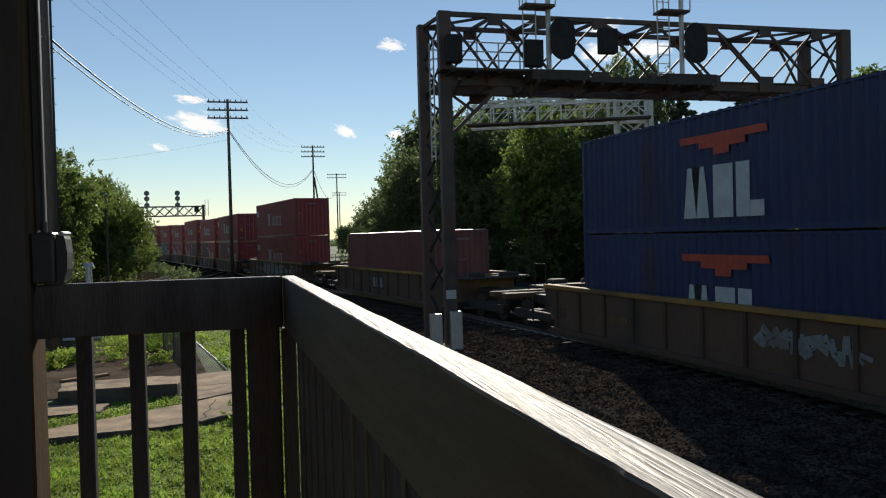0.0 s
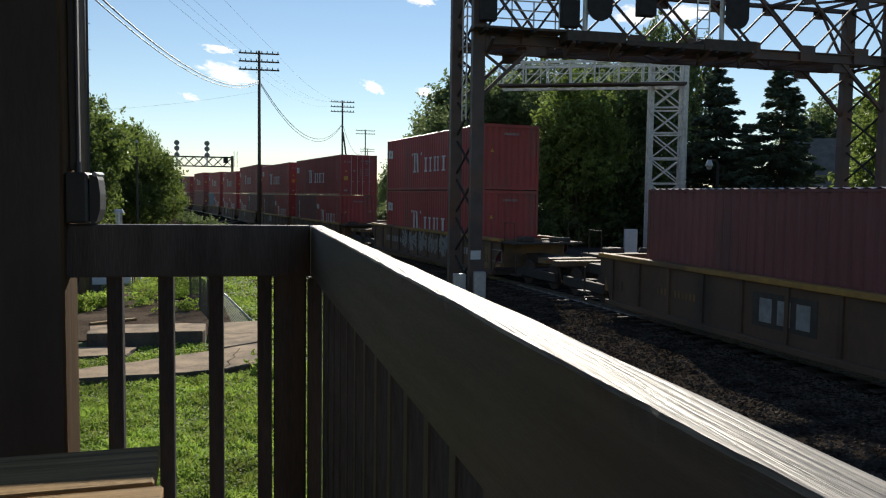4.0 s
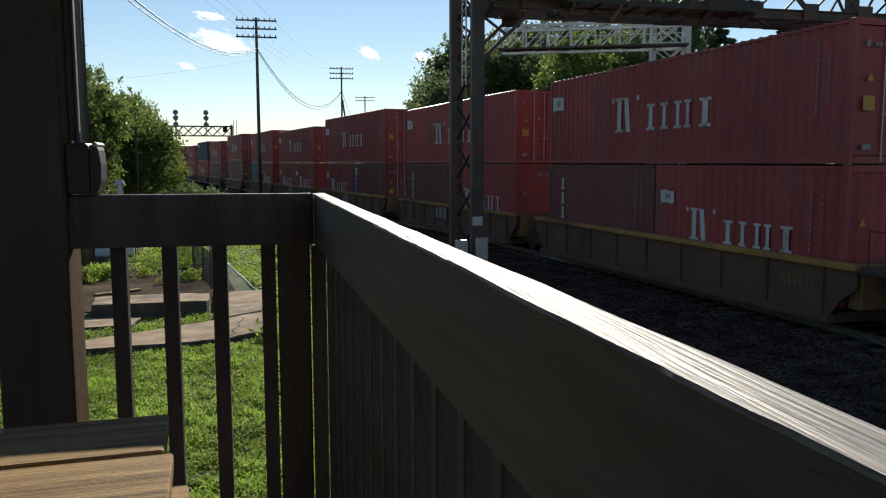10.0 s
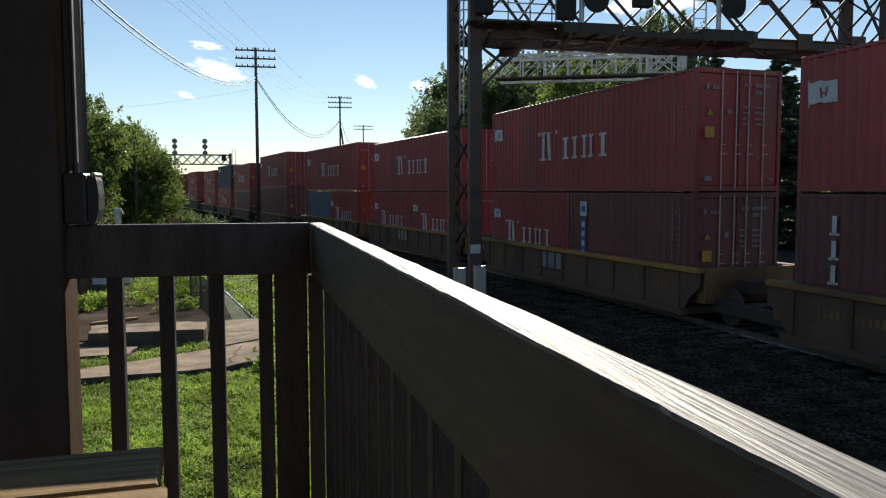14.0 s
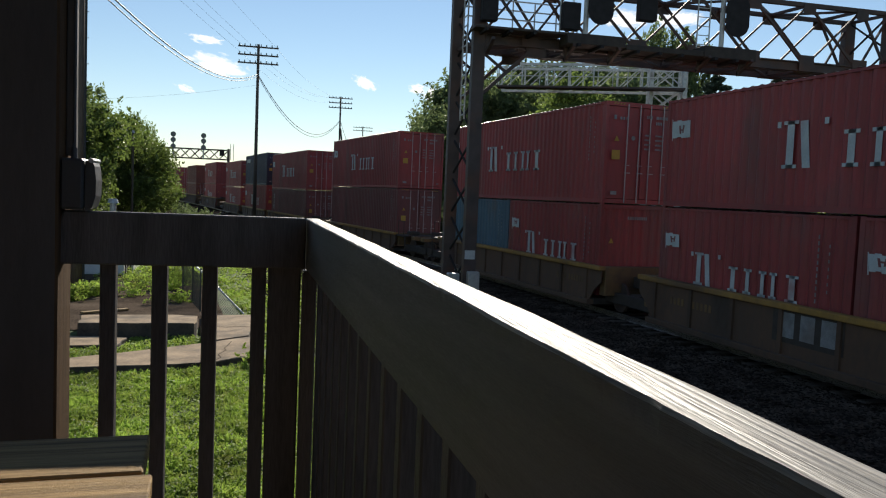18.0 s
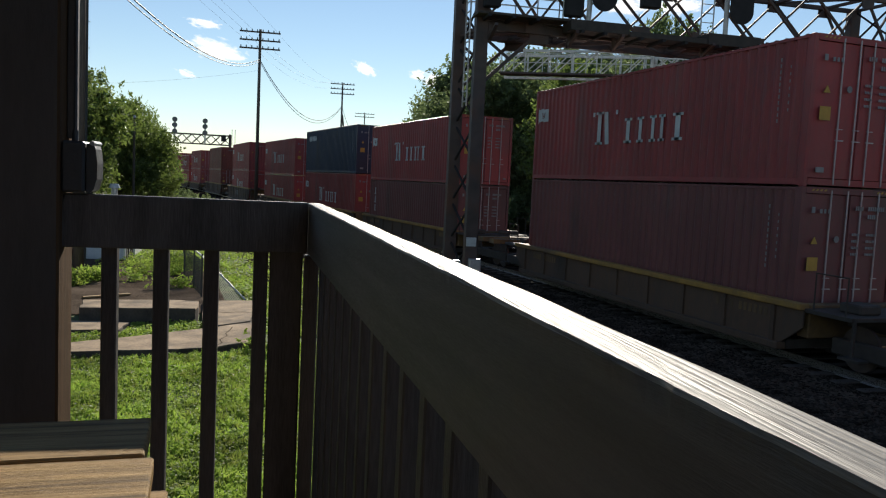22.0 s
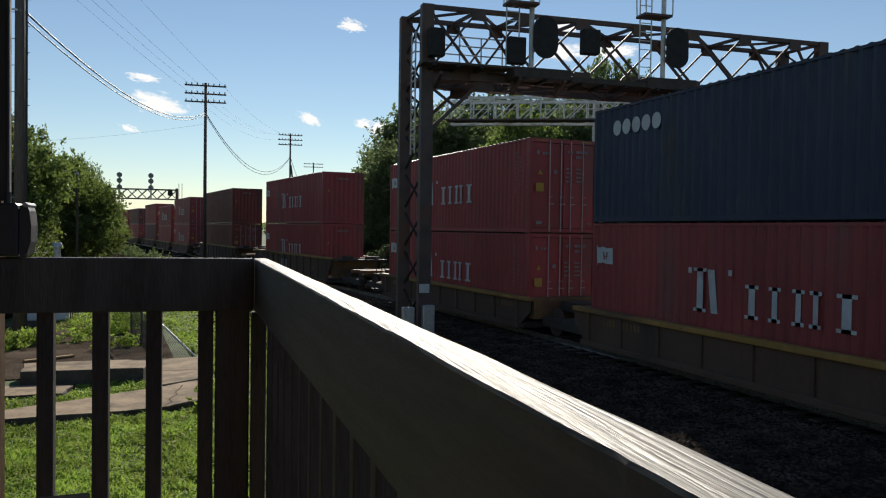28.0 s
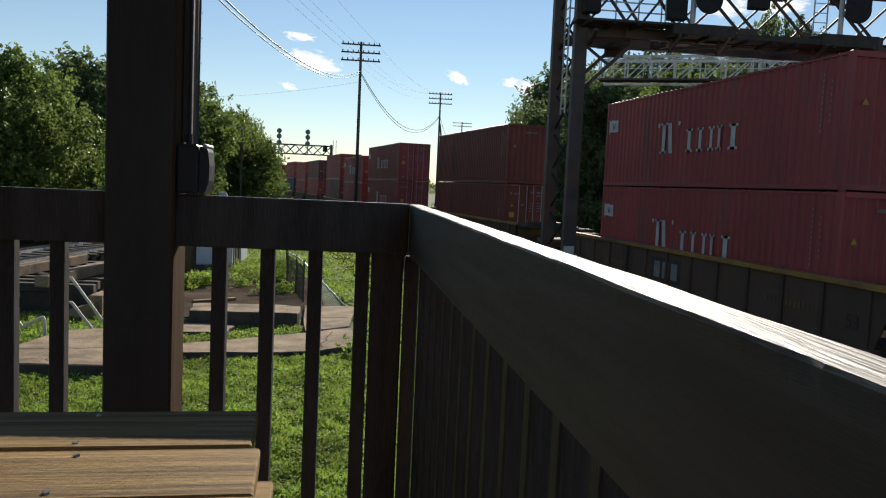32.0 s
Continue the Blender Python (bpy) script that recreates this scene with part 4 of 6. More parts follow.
    sp.matrix_basis = pose(x, y, 0) @ Matrix.Diagonal((0.86, 0.86, 0.83, 1))
    for az, d, s, rot in ((31.0, 54, 1.08, 60), (38.4, 76, 0.88, 190), (37.0, 92, 1.08, 20), (40.3, 84, 0.92, 99), (33.0, 78, 0.95, 9), (42.5, 80, 0.9, 140)):
        x, y = polar(az, d)
        copy_thing(sp, pose(x, y, 0, 0, 0, rot) @ Matrix.Diagonal((s, s, s, 1)))


vegetation()


# ---- yard: slabs, fence, lawn, shed ----
def yard():
    def slab(name, label, pts, z0, z1, seed=0):
        rng = random.Random(seed)
        g = G()
        n = len(pts)
        ring = []
        for (ax, ay), (bx, by) in zip(pts, pts[1:] + pts[:1]):
            for i in range(4):
                ring.append((ax + (bx - ax) * i / 4 + rng.uniform(-0.03, 0.03), ay + (by - ay) * i / 4 + rng.uniform(-0.03, 0.03)))
        m = len(ring)
        cx, cy = sum(p[0] for p in ring) / m, sum(p[1] for p in ring) / m
        g.v = [(x, y, z0) for x, y in ring] + [(x, y, z1 - 0.02) for x, y in ring] + [(x + (cx - x) * 0.012, y + (cy - y) * 0.012, z1) for x, y in ring]
        g.f = [(i, (i + 1) % m, m + (i + 1) % m, m + i) for i in range(m)] + [(m + i, m + (i + 1) % m, 2 * m + (i + 1) % m, 2 * m + i) for i in range(m)] + [tuple(range(2 * m, 3 * m))]
        t = thing(name, label, "slab", g, "concrete", group="old concrete slabs")
        # side faces take a darker colour that stands in for their shade
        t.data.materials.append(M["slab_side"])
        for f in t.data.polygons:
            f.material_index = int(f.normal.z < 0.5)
        return t

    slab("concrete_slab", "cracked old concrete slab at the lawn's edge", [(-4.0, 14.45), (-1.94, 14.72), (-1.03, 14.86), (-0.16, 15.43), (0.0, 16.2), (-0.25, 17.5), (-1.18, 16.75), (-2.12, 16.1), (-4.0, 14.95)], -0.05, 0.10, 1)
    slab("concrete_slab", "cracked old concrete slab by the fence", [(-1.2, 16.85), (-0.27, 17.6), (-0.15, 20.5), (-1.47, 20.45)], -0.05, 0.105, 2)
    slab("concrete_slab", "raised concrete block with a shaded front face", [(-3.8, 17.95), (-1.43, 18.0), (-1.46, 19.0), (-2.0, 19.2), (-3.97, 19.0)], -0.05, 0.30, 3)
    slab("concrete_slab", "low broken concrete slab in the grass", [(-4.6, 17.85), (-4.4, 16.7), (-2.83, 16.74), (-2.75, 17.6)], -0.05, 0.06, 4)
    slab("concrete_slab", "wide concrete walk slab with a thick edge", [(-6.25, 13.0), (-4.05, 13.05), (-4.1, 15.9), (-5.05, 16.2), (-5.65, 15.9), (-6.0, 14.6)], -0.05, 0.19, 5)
    crack = G()
    for p, q in (((-1.9, 15.9, 0.1012), (-1.72, 14.8, 0.1012)), ((-0.8, 15.0, 0.1012), (-0.62, 16.9, 0.1012)), ((-1.3, 18.6, 0.1062), (-0.3, 18.75, 0.1062)), ((-5.9, 14.1, 0.1912), (-4.3, 14.4, 0.1912)), ((-5.0, 13.2, 0.1912), (-5.3, 14.2, 0.1912))):
        p, q = Vector(p), Vector(q)
        pts = [p.lerp(q, i / 6) + Vector((0.05 * math.sin(i * 2.7 + p.x), 0.05 * math.sin(i * 3.9 + p.y), 0)) for i in range(7)]
        for u, v in zip(pts, pts[1:]):
            crack.beam(u, v, 0.02, 0.002)
    thing("slab_crack", "dark crack filled with soil in the old slabs", "crack", crack, "soil", kind="stuff")
    thing("loose_plank", "pale loose plank on the bare soil", "plank", G().box((-0.6, -0.08, 0.0), (0.6, 0.08, 0.05), 0.01), "bench", m=pose(-3.9, 21.35, 0.012, 0, 0, 35))
    setting("soil_patch", "bare grey gravelly soil", G().sheet([[(-8.6, 18.2, 0.006), (-0.75, 19.2, 0.006)], [(-8, 27, 0.006), (-1.7, 27, 0.006)], [(-6, 30, 0.006), (-2.5, 30, 0.006)]]), "soil")
    fence = thing("chain_link_fence", "low galvanised chain-link fence running away along the lawn", "fence")
    line = [Vector(p) for p in ((-3.2, 33.0, 1.0), (-2.38, 25.0, 1.05), (-1.95, 23.3, 1.08), (-1.6, 21.6, 1.09), (-0.46, 20.75, 0.08))]
    part("top_rail", G().tube(line, 0.024, 8), "galv", fence)
    for p in line[:-1]:
        part("fence_post", G().cyl((p.x, p.y, 0), (p.x, p.y, p.z + 0.06), 0.024, n=8), "mesh", fence)
    g = G()
    for a, b in zip(line, line[1:]):
        L = math.hypot(b.x - a.x, b.y - a.y)
        for i in range(int((L + 1.1) / 0.075)):
            for s in (1, -1):
                # diagonal wires, cut off where they meet the rail or the panel's ends
                pts = []
                for j in range(9):
                    z = 1.1 * j / 8
                    u = i * 0.075 - z if s > 0 else i * 0.075 - 1.1 + z
                    if 0 <= u <= L and z <= a.z + (b.z - a.z) * u / L:
                        pts.append((a.x + (b.x - a.x) * u / L, a.y + (b.y - a.y) * u / L, z))
                if len(pts) > 1:
                    g.beam(pts[0], pts[-1], 0.005)
    part("wire_mesh", g, "mesh", fence, kind="stuff")
    shed = thing("white_cabinet", "white sheet-metal equipment cabinet behind the fence", "cabinet")
    part("body", G().box((-6.6, 30.0, 0), (-4.9, 31.5, 1.5), 0.03), "shed", shed)
    for i in range(4):
        part("rib", G().box((-4.88, 30.1 + i * 0.36, 0.05), (-4.84, 30.16 + i * 0.36, 1.45)), "black", shed)
    # bollard-like vent cap and pale roof seen over the rail
    vent = thing("vent_hut", "small pale metal roof with a vent cap", "hut")
    g = G()
    c = (-5.73, 32.5)
    g.add([(c[0] - 1.0, c[1] - 0.9, 1.5), (c[0] + 1.0, c[1] - 0.9, 1.5), (c[0] + 1.0, c[1] + 0.9, 1.5), (c[0] - 1.0, c[1] + 0.9, 1.5), (c[0], c[1], 1.8)], [(0, 1, 4), (1, 2, 4), (2, 3, 4), (3, 0, 4), (3, 2, 1, 0)])
    part("roof", g, "galv", vent)
    part("wall", G().box((c[0] - 0.9, c[1] - 0.8, 0), (c[0] + 0.9, c[1] + 0.8, 1.5)), "shed", vent)
    part("vent_cap", G().cyl((c[0], c[1], 1.7), (c[0], c[1], 2.5), 0.12, n=10).cyl((c[0], c[1], 2.5), (c[0], c[1], 2.66), 0.21, 0.15, n=10), "galv", vent)
    # pipe handrails by the steps
    for p in (((-6.42, 15.5, 0.39), (-6.34, 15.5, 0.30), (-6.03, 15.5, 0.49), (-5.98, 15.5, 0.495), (-5.955, 15.5, 0.44), (-5.953, 15.5, 0.02)), ((-6.5, 17.5, 1.0), (-6.185, 17.5, 1.003), (-5.5, 17.5, 0.05)),
              ((-6.1, 16.8, 0.59), (-5.925, 16.8, 0.585), (-5.48, 16.8, 0.0)), ((-8.3, 17.0, 1.28), (-7.3, 17.0, 0.1)), ((-6.75, 13.5, 0.8), (-6.15, 14.0, 0.08))):
        hr = thing("pipe_handrail", "white painted pipe handrail by the steps", "handrail", group="pipe handrails")
        part("pipe", G().tube(p, 0.032, 10), "white_trim", hr, smooth=True)
    setting("retaining_wall", "dark retaining wall below the second line", G().box((-16, 19.0, -0.05), (-6.2, 19.35, 0.44), 0.01), "tie")
    side = thing("step_wall", "pale concrete wing wall beside the steps", "wall")
    part("pier", G().box((-6.19, 18.6, -0.05), (-5.9, 19.4, 0.47), 0.015), "concrete", side)
    part("slope", G().add([(-6.9, 18.3, 0), (-6.0, 18.3, 0), (-6.0, 18.3, 0.34), (-6.9, 18.3, 0.06), (-6.9, 18.6, 0), (-6.0, 18.6, 0), (-6.0, 18.6, 0.34), (-6.9, 18.6, 0.06)], [(0, 1, 2, 3), (7, 6, 5, 4), (3, 2, 6, 7), (1, 5, 6, 2), (0, 3, 7, 4)]), "concrete", side)
    thing("wall_plate", "pale weathered plate on the dark wall", "plate", G().box((-8.45, 18.975, 0.33), (-7.85, 18.998, 0.43), 0.004), "galv")
    for p, q in (((-9.0, 16.6), (-8.06, 23.6)), ((-7.17, 18.44), (-6.6, 23.9))):
        p, q = Vector((*p, 0.77)), Vector((*q, 0.77))
        d = q - p
        thing("concrete_beam", "pale stained concrete beam lying across dark timbers", "beam", G().box((-0.16, 0, -0.13), (0.16, d.length, 0.13), 0.015), "concrete", group="beams on the timbers", m=pose(*p, 0, 0, -math.degrees(math.atan2(d.x, d.y))))
    for k in range(9):
        thing("timber", "dark timber laid in a row below the beams", "timber", G().box((-3.0, -0.11, 0), (2.0, 0.11, 0.195), 0.01), "tie", group="timbers beside the line", m=pose(-8.25 + 0.12 * math.sin(k * 5), 19.18 + k * 0.62, 0.444 if k == 0 else 0.443, 0, 0, 0.5 * math.sin(k * 2.1)))
        if k:
            part("stub", G().box((-0.1, -0.1, -0.44), (0.1, 0.1, 0.0)), "tie", bpy.data.objects["timber" if k == 0 else "timber.%03d" % k])


yard()


def second_line():
    def at(x, y, z):
        return x + (y - 20) * 0.131, y, z

    def rise(y):
        return float(np.interp(y, (38, 50), (1.0, 0.08)))

    ys = [-30 + 2.0 * i for i in range(66)]
    g = G().sheet([[at(-30, y, 0.0), at(-28.5, y, 0.74 * rise(y)), at(-9.0, y, 0.74 * rise(y)), at(-8.5, y, 0.0)] for y in ys])
    bed = setting("ballast_second_line", "grey ballast bed of the second line", g, "ballast")
    for x in (-9.33, -10.77, -13.3, -14.74):
        g = G().sheet([[at(x + a, y, 0.74 * rise(y) + b) for a, b in ((-0.07, 0.0), (-0.036, 0.1), (-0.036, 0.16), (0.036, 0.16), (0.036, 0.1), (0.07, 0.0))] for y in ys])
        part("rail", g, "steel", bed, "worn steel running rail")
    tie = G().box((-1.3, -0.11, -0.05), (1.3, 0.11, 0.03), 0.012).mesh("tie", "tie")
    for x in (-10.05, -14.02):
        for i in range(40):
            part("tie", tie, None, bed, m=pose(*at(x, 14 + i * 0.62, 0.74), 0, 0, -7.5))
    rng = random.Random(9)
    g = G()
    for i in range(3500):
        y = rng.uniform(16, 36)
        p = Vector(at(rng.uniform(-15, -9.0), y, 0.74 * rise(y)))
        r = rng.uniform(0.025, 0.055)
        g.add([Vector((rng.uniform(0.6, 1.2) * a, rng.uniform(0.6, 1.2) * b, rng.uniform(0.5, 1.0) * c)) * r + p for a, b, c in ((1, 0, 0), (-1, 0, 0), (0, 1, 0), (0, -1, 0), (0, 0, 1))], [(0, 2, 4), (2, 1, 4), (1, 3, 4), (3, 0, 4)])
    part("stones", g, "stone", bed, "loose crushed stones", kind="stuff")


second_line()


def lawn():
    def blades(seed, n, x, y, h0, h1, w0, w1, name, label, clover=0.22):
        rng = np.random.default_rng(seed)
        a = rng.uniform(0, 2 * math.pi, n)
        h = rng.uniform(h0, h1, n) * (0.8 + 0.35 * np.sin(x * 2.1 + 1) * np.sin(y * 1.7) + 0.3 * np.sin(x * 9 + y * 2) * np.sin(y * 8 - x * 3))
        w = rng.uniform(w0, w1, n)
        lean = rng.normal(0, 0.45, (n, 2)) * h[:, None]
        c = np.stack([x, y, 0 * x - 0.025], 1)
        s = np.stack([np.cos(a) * w, np.sin(a) * w, 0 * a], 1)
        tip = c + np.stack([lean[:, 0], lean[:, 1], h], 1)
        mid = c + np.stack([lean[:, 0] * 0.3, lean[:, 1] * 0.3, h * 0.6], 1)
        P = np.stack([c - s, c + s, mid + s, tip, mid - s], 1)
        k = rng.uniform(0, 1, n) < clover
        # clover: broad level leaves held up on short stalks
        r = (w * 2.2)[:, None]
        up = c + np.stack([0 * a, 0 * a, h * 0.75], 1)
        for q in range(5):
            b = a + q * 2 * math.pi / 5
            leaf = up + np.stack([np.cos(b), np.sin(b), rng.normal(0, 0.25, n)], 1) * r
            P[k, q] = leaf[k]
        g = G()
        g.v = P.reshape(-1, 3).tolist()
        g.f = [(5 * i, 5 * i + 1, 5 * i + 2, 5 * i + 3, 5 * i + 4) for i in range(n)]
        tagged(new(name, g.mesh(name, "grass")), label, "grass", kind="stuff")

    rng = np.random.default_rng(11)
    n = 150000
    y = 4.2 + 11.6 * rng.uniform(0, 1, n) ** 0.85
    x = rng.uniform(-0.56, 0.13, n) * (y + 1.5)
    ok = ~((y > 14.6 + 0.28 * np.maximum(x + 1.9, 0)) & (x > -4.0) & (x < 0.05)) & ~((x < -4.0) & (y > 13.0) & (x > -6.2))
    blades(1, int(ok.sum()), x[ok], y[ok], 0.035, 0.135, 0.005, 0.014, "grass", "sunlit green lawn grass mixed with clover")
    n = 42000
    y = 16.5 + 40 * rng.uniform(0, 1, n) ** 1.3
    x = np.where(y > 27, rng.uniform(-4.5, 3.2, n), rng.uniform(-0.5, 3.2, n)) - 0.15 * (y - 21)
    blades(2, n, x, y, 0.04, 0.12, 0.012, 0.035, "far_grass", "sunlit mown grass beyond the fence", 0.2)
    n = 7000
    y = rng.uniform(15.2, 18.3, n)
    x = rng.uniform(-4.6, -1.25, n)
    ok = (y > 15.0 + 0.62 * (x + 4.0)) & ~((x < -2.75) & (y > 16.7)) & ~((x > -3.9) & (y > 17.95))
    x, y, n = x[ok], y[ok], int(ok.sum())
    blades(3, n, x, y, 0.04, 0.12, 0.008, 0.018, "grass_patch", "patch of grass between the slabs", 0.3)
    n = 16000
    y = rng.uniform(13.0, 18.9, n)
    x = rng.uniform(-11.0, -4.5, n)
    ok = ~((x > -6.2) & (y < 16.2))
    x, y, n = x[ok], y[ok], int(ok.sum())
    blades(4, n, x, y, 0.04, 0.14, 0.008, 0.02, "grass_verge", "rough grass verge by the steps", 0.2)
    for k, (cx, cy, R, cnt) in enumerate(((-3.3, 26.2, 0.8, 1300), (-4.0, 24.6, 0.5, 500), (-5.5, 23.5, 0.6, 1500), (-5.9, 21.8, 0.45, 900), (-2.5, 23.4, 0.4, 400), (-3.6, 28.5, 1.2, 1500), (-2.9, 23.0, 0.3, 220), (-0.1, 15.25, 0.22, 200), (-5.2, 24.6, 0.55, 1300), (-4.9, 24.2, 0.4, 700))):
        rg = np.random.default_rng(40 + k)
        t = thing("weed_bush", "low bright green weeds on the bare soil", "bush")
        part("foliage", leaves(rg, [(cx, cy, 0.06, R * 0.9, 0.12), (cx + R * 0.5, cy, 0.08, R * 0.4, 0.16)], cnt, 0.045), "grass", t)


    for k in range(14):
        rg = np.random.default_rng(70 + k)
        x, y, _, th = on_line(26 + 6.5 * k, -4.6 - 1.8 * rg.uniform(), 0.0)
        t = thing("trackside_bush", "dark green bush beside the ballast", "bush", group="trackside bushes")
        R = rg.uniform(0.5, 1.1)
        part("foliage", leaves(rg, [(x, y, 0.3, R, 0.55), (x + R * 0.6, y + 0.4, 0.2, R * 0.7, 0.4)], 900, 0.09), "leaf_dark", t)
    rng = random.Random(21)
    g = G()
    for i in range(650):
        y = 4.5 + 10 * rng.random() ** 0.8
        x = rng.uniform(-0.5, 0.02) * (y + 1.0)
        z, r = rng.uniform(0.05, 0.09), rng.uniform(0.008, 0.014)
        if y > 12.9 and x < -3.9:
            continue
        g.add([(x + r, y, z), (x, y + r, z), (x - r, y, z), (x, y - r, z), (x, y, z + r), (x, y, z - r)], [(0, 1, 4), (1, 2, 4), (2, 3, 4), (3, 0, 4), (1, 0, 5), (2, 1, 5), (3, 2, 5), (0, 3, 5)])
    tagged(new("clover_flowers", g.mesh("clover_flowers", "clover")), "small white clover flower heads in the lawn", "flowers", kind="stuff")


lawn()


# ---- far side of the tracks: road, houses, car ----
def far_side():
    setting("road", "grey asphalt road beyond the tracks", G().sheet([[(19, -20, 0.008), (26.5, -20, 0.008)], [(17.5, 25, 0.008), (27, 24, 0.008)], [(17, 45, 0.008), (28, 46, 0.008)], [(8, 120, 0.008), (16, 122, 0.008)]]) .sheet([[(27, 38, 0.012), (80, 20, 0.012)], [(28, 45, 0.012), (82, 27, 0.012)]]), "asphalt")
    setting("pavement", "pale concrete pavement beside the road", G().box((28.5, 46.5, 0.0), (60, 48.0, 0.1)), "concrete")
    for k, (x, y, yaw, w, dpt, h) in enumerate(((39.9, 45.8, -33, 11, 8, 4.2), (58, 40, -40, 10, 8, 3.2))):
        house = thing("house", "brown sided house with a grey shingle gable roof", "house", m=pose(x, y, 0, 0, 0, yaw))
        part("wall", G().box((-w / 2, -dpt / 2, 0), (w / 2, dpt / 2, h)), "siding", house)
        g = G()
        o = 0.5
        g.add([(-w / 2 - o, -dpt / 2 - o, h), (w / 2 + o, -dpt / 2 - o, h), (w / 2 + o, 0, h + 3.4), (-w / 2 - o, 0, h + 3.4), (-w / 2 - o, dpt / 2 + o, h), (w / 2 + o, dpt / 2 + o, h)], [(0, 1, 2, 3), (3, 2, 5, 4), (1, 5, 2), (0, 3, 4), (0, 4, 5, 1)])
        part("roof", g, "shingle", house)
        for wx in (-3.4, 0.2, 3.2):
            win = part("window", G().box((wx - 0.6, -dpt / 2 - 0.06, 1.0), (wx + 0.6, -dpt / 2 - 0.02, 2.3)), "white_trim", house)
            part("bar", G().box((wx - 0.03, -dpt / 2 - 0.082, 1.1), (wx + 0.03, -dpt / 2 - 0.07, 2.2)), "white_trim", win)
            part("pane", G().box((wx - 0.5, -dpt / 2 - 0.075, 1.1), (wx + 0.5, -dpt / 2 - 0.062, 2.2)), "pane", win)


    lamp = thing("street_lamp", "slim dark street lamp with a hooked pale head", "street lamp")
    x, y = STREET_LAMP
    part("pole", G().tube([(x, y, 0), (x, y, 4.95), (x - 0.03, y, 5.2), (x - 0.15, y, 5.35), (x - 0.45, y, 5.35)], 0.07, 10), "black", lamp, smooth=True)
    part("lamp_head", G().cyl((x - 0.5, y, 5.4), (x - 0.5, y, 5.1), 0.1, 0.2, n=12).cyl((x - 0.5, y, 5.1), (x - 0.5, y, 4.9), 0.17, 0.1, n=12), "galv", lamp)
    sign = thing("street_sign", "green street name sign on a thin post", "sign")
    x, y = x + 0.3, y - 0.5
    part("post", G().cyl((x, y, 0), (x, y, 3.2), 0.03, n=8), "galv", sign)
    blade = part("blade", G().box((x - 0.55, y - 0.03, 2.98), (x + 0.5, y - 0.01, 3.2), 0.004), "sign_green", sign)
    part("lettering_bar", G().box((x - 0.4, y - 0.036, 3.05), (x + 0.35, y - 0.031, 3.13)), "mark", blade)
    box = thing("mail_box", "small white letter box on a post", "letter box")
    x, y = x - 2.6, y - 7.0
    part("post", G().cyl((x, y, 0), (x, y, 1.25), 0.04, n=8), "pole_wood", box)
    part("box", G().box((x - 0.1, y - 0.2, 1.25), (x + 0.1, y + 0.2, 1.5), 0.04), "shed", box)
    setting("driveway", "pale concrete driveway before a house", G().box((30.0, 38.0, 0.0), (44.0, 39.2, 0.1), 0.01), "concrete")


STREET_LAMP = (22.81, 37.66)
far_side()


# ---- clouds ----
def cloud_pose(az, el, roll):
    x, y = polar(az, 2600)
    return pose(x, y, 2600 * math.tan(radians(el)), 0, 0, -az) @ pose(0, 0, 0, 0, roll, 0)


def clouds():
    for az, el, w, h, roll, drift, climb in CLOUDS:
        n = 14
        g = G().sheet([[(a, 0.18 * (1 - a * a) * (1 - b * b), b) for a in np.linspace(-1.1, 1.1, n)] for b in np.linspace(-1.1, 1.1, n)])
        c = thing("cloud", "small white fair-weather cloud", "cloud", g, "cloud", group="clouds", smooth=True)
        c.matrix_basis = cloud_pose(az, el, roll) @ Matrix.Diagonal((w, w, h, 1))
        DRIFTING.append((c, az, el, roll, drift, climb))


# bearing and height in degrees at the start, half width and height, tilt, drift and climb in degrees a second
DRIFTING = []
CLOUDS = [(-2.92, 8.25, 118, 44, 12, -0.043, 0.003), (-3.35, 9.82, 66, 22, 5, -0.057, 0.005), (7.21, 7.68, 54, 25, 26, -0.036, 0.004), (10.85, 7.40, 38, 22, 10, -0.03, 0.006), (11.85, 7.05, 45, 33, 10, -0.03, 0.006), (-5.5, 6.54, 40, 16, 20, -0.012, 0),
          (39.7, 18.4, 138, 50, 0, -0.055, 0.008), (43.4, 18.1, 125, 63, 0, -0.055, 0.008), (25.44, 12.55, 95, 42, 0, -0.045, 0.005), (28.9, 12.5, 100, 40, 0, -0.045, 0.005), (10.65, 13.6, 60, 30, 8, -0.056, 0.024), (25.7, 14.3, 80, 36, 0, -0.045, 0.005)]
clouds()


# ---- the train ----
L40, L20, WID = 12.19, 6.06, 2.44
STD, HC = 2.591, 2.896


def corrugated(length, z0, z1, x, face, ends=0.11, period=0.278, depth=0.036):
    """A corrugated wall along y at x, its outer face towards face (-1 or 1)."""
    pts = []
    y = -length / 2 + ends
    n = int((length - 2 * ends) / period)
    p = (length - 2 * ends) / n
    for i in range(n):
        b = y + i * p
        pts += [(b, 0), (b + p * 0.26, 0), (b + p * 0.5, 1), (b + p * 0.76, 1)]
    pts.append((y + n * p, 0))
    rows = [[(x - face * depth * d, yy, z) for yy, d in pts] for z in (z0, z1)]
    return G().sheet(rows)


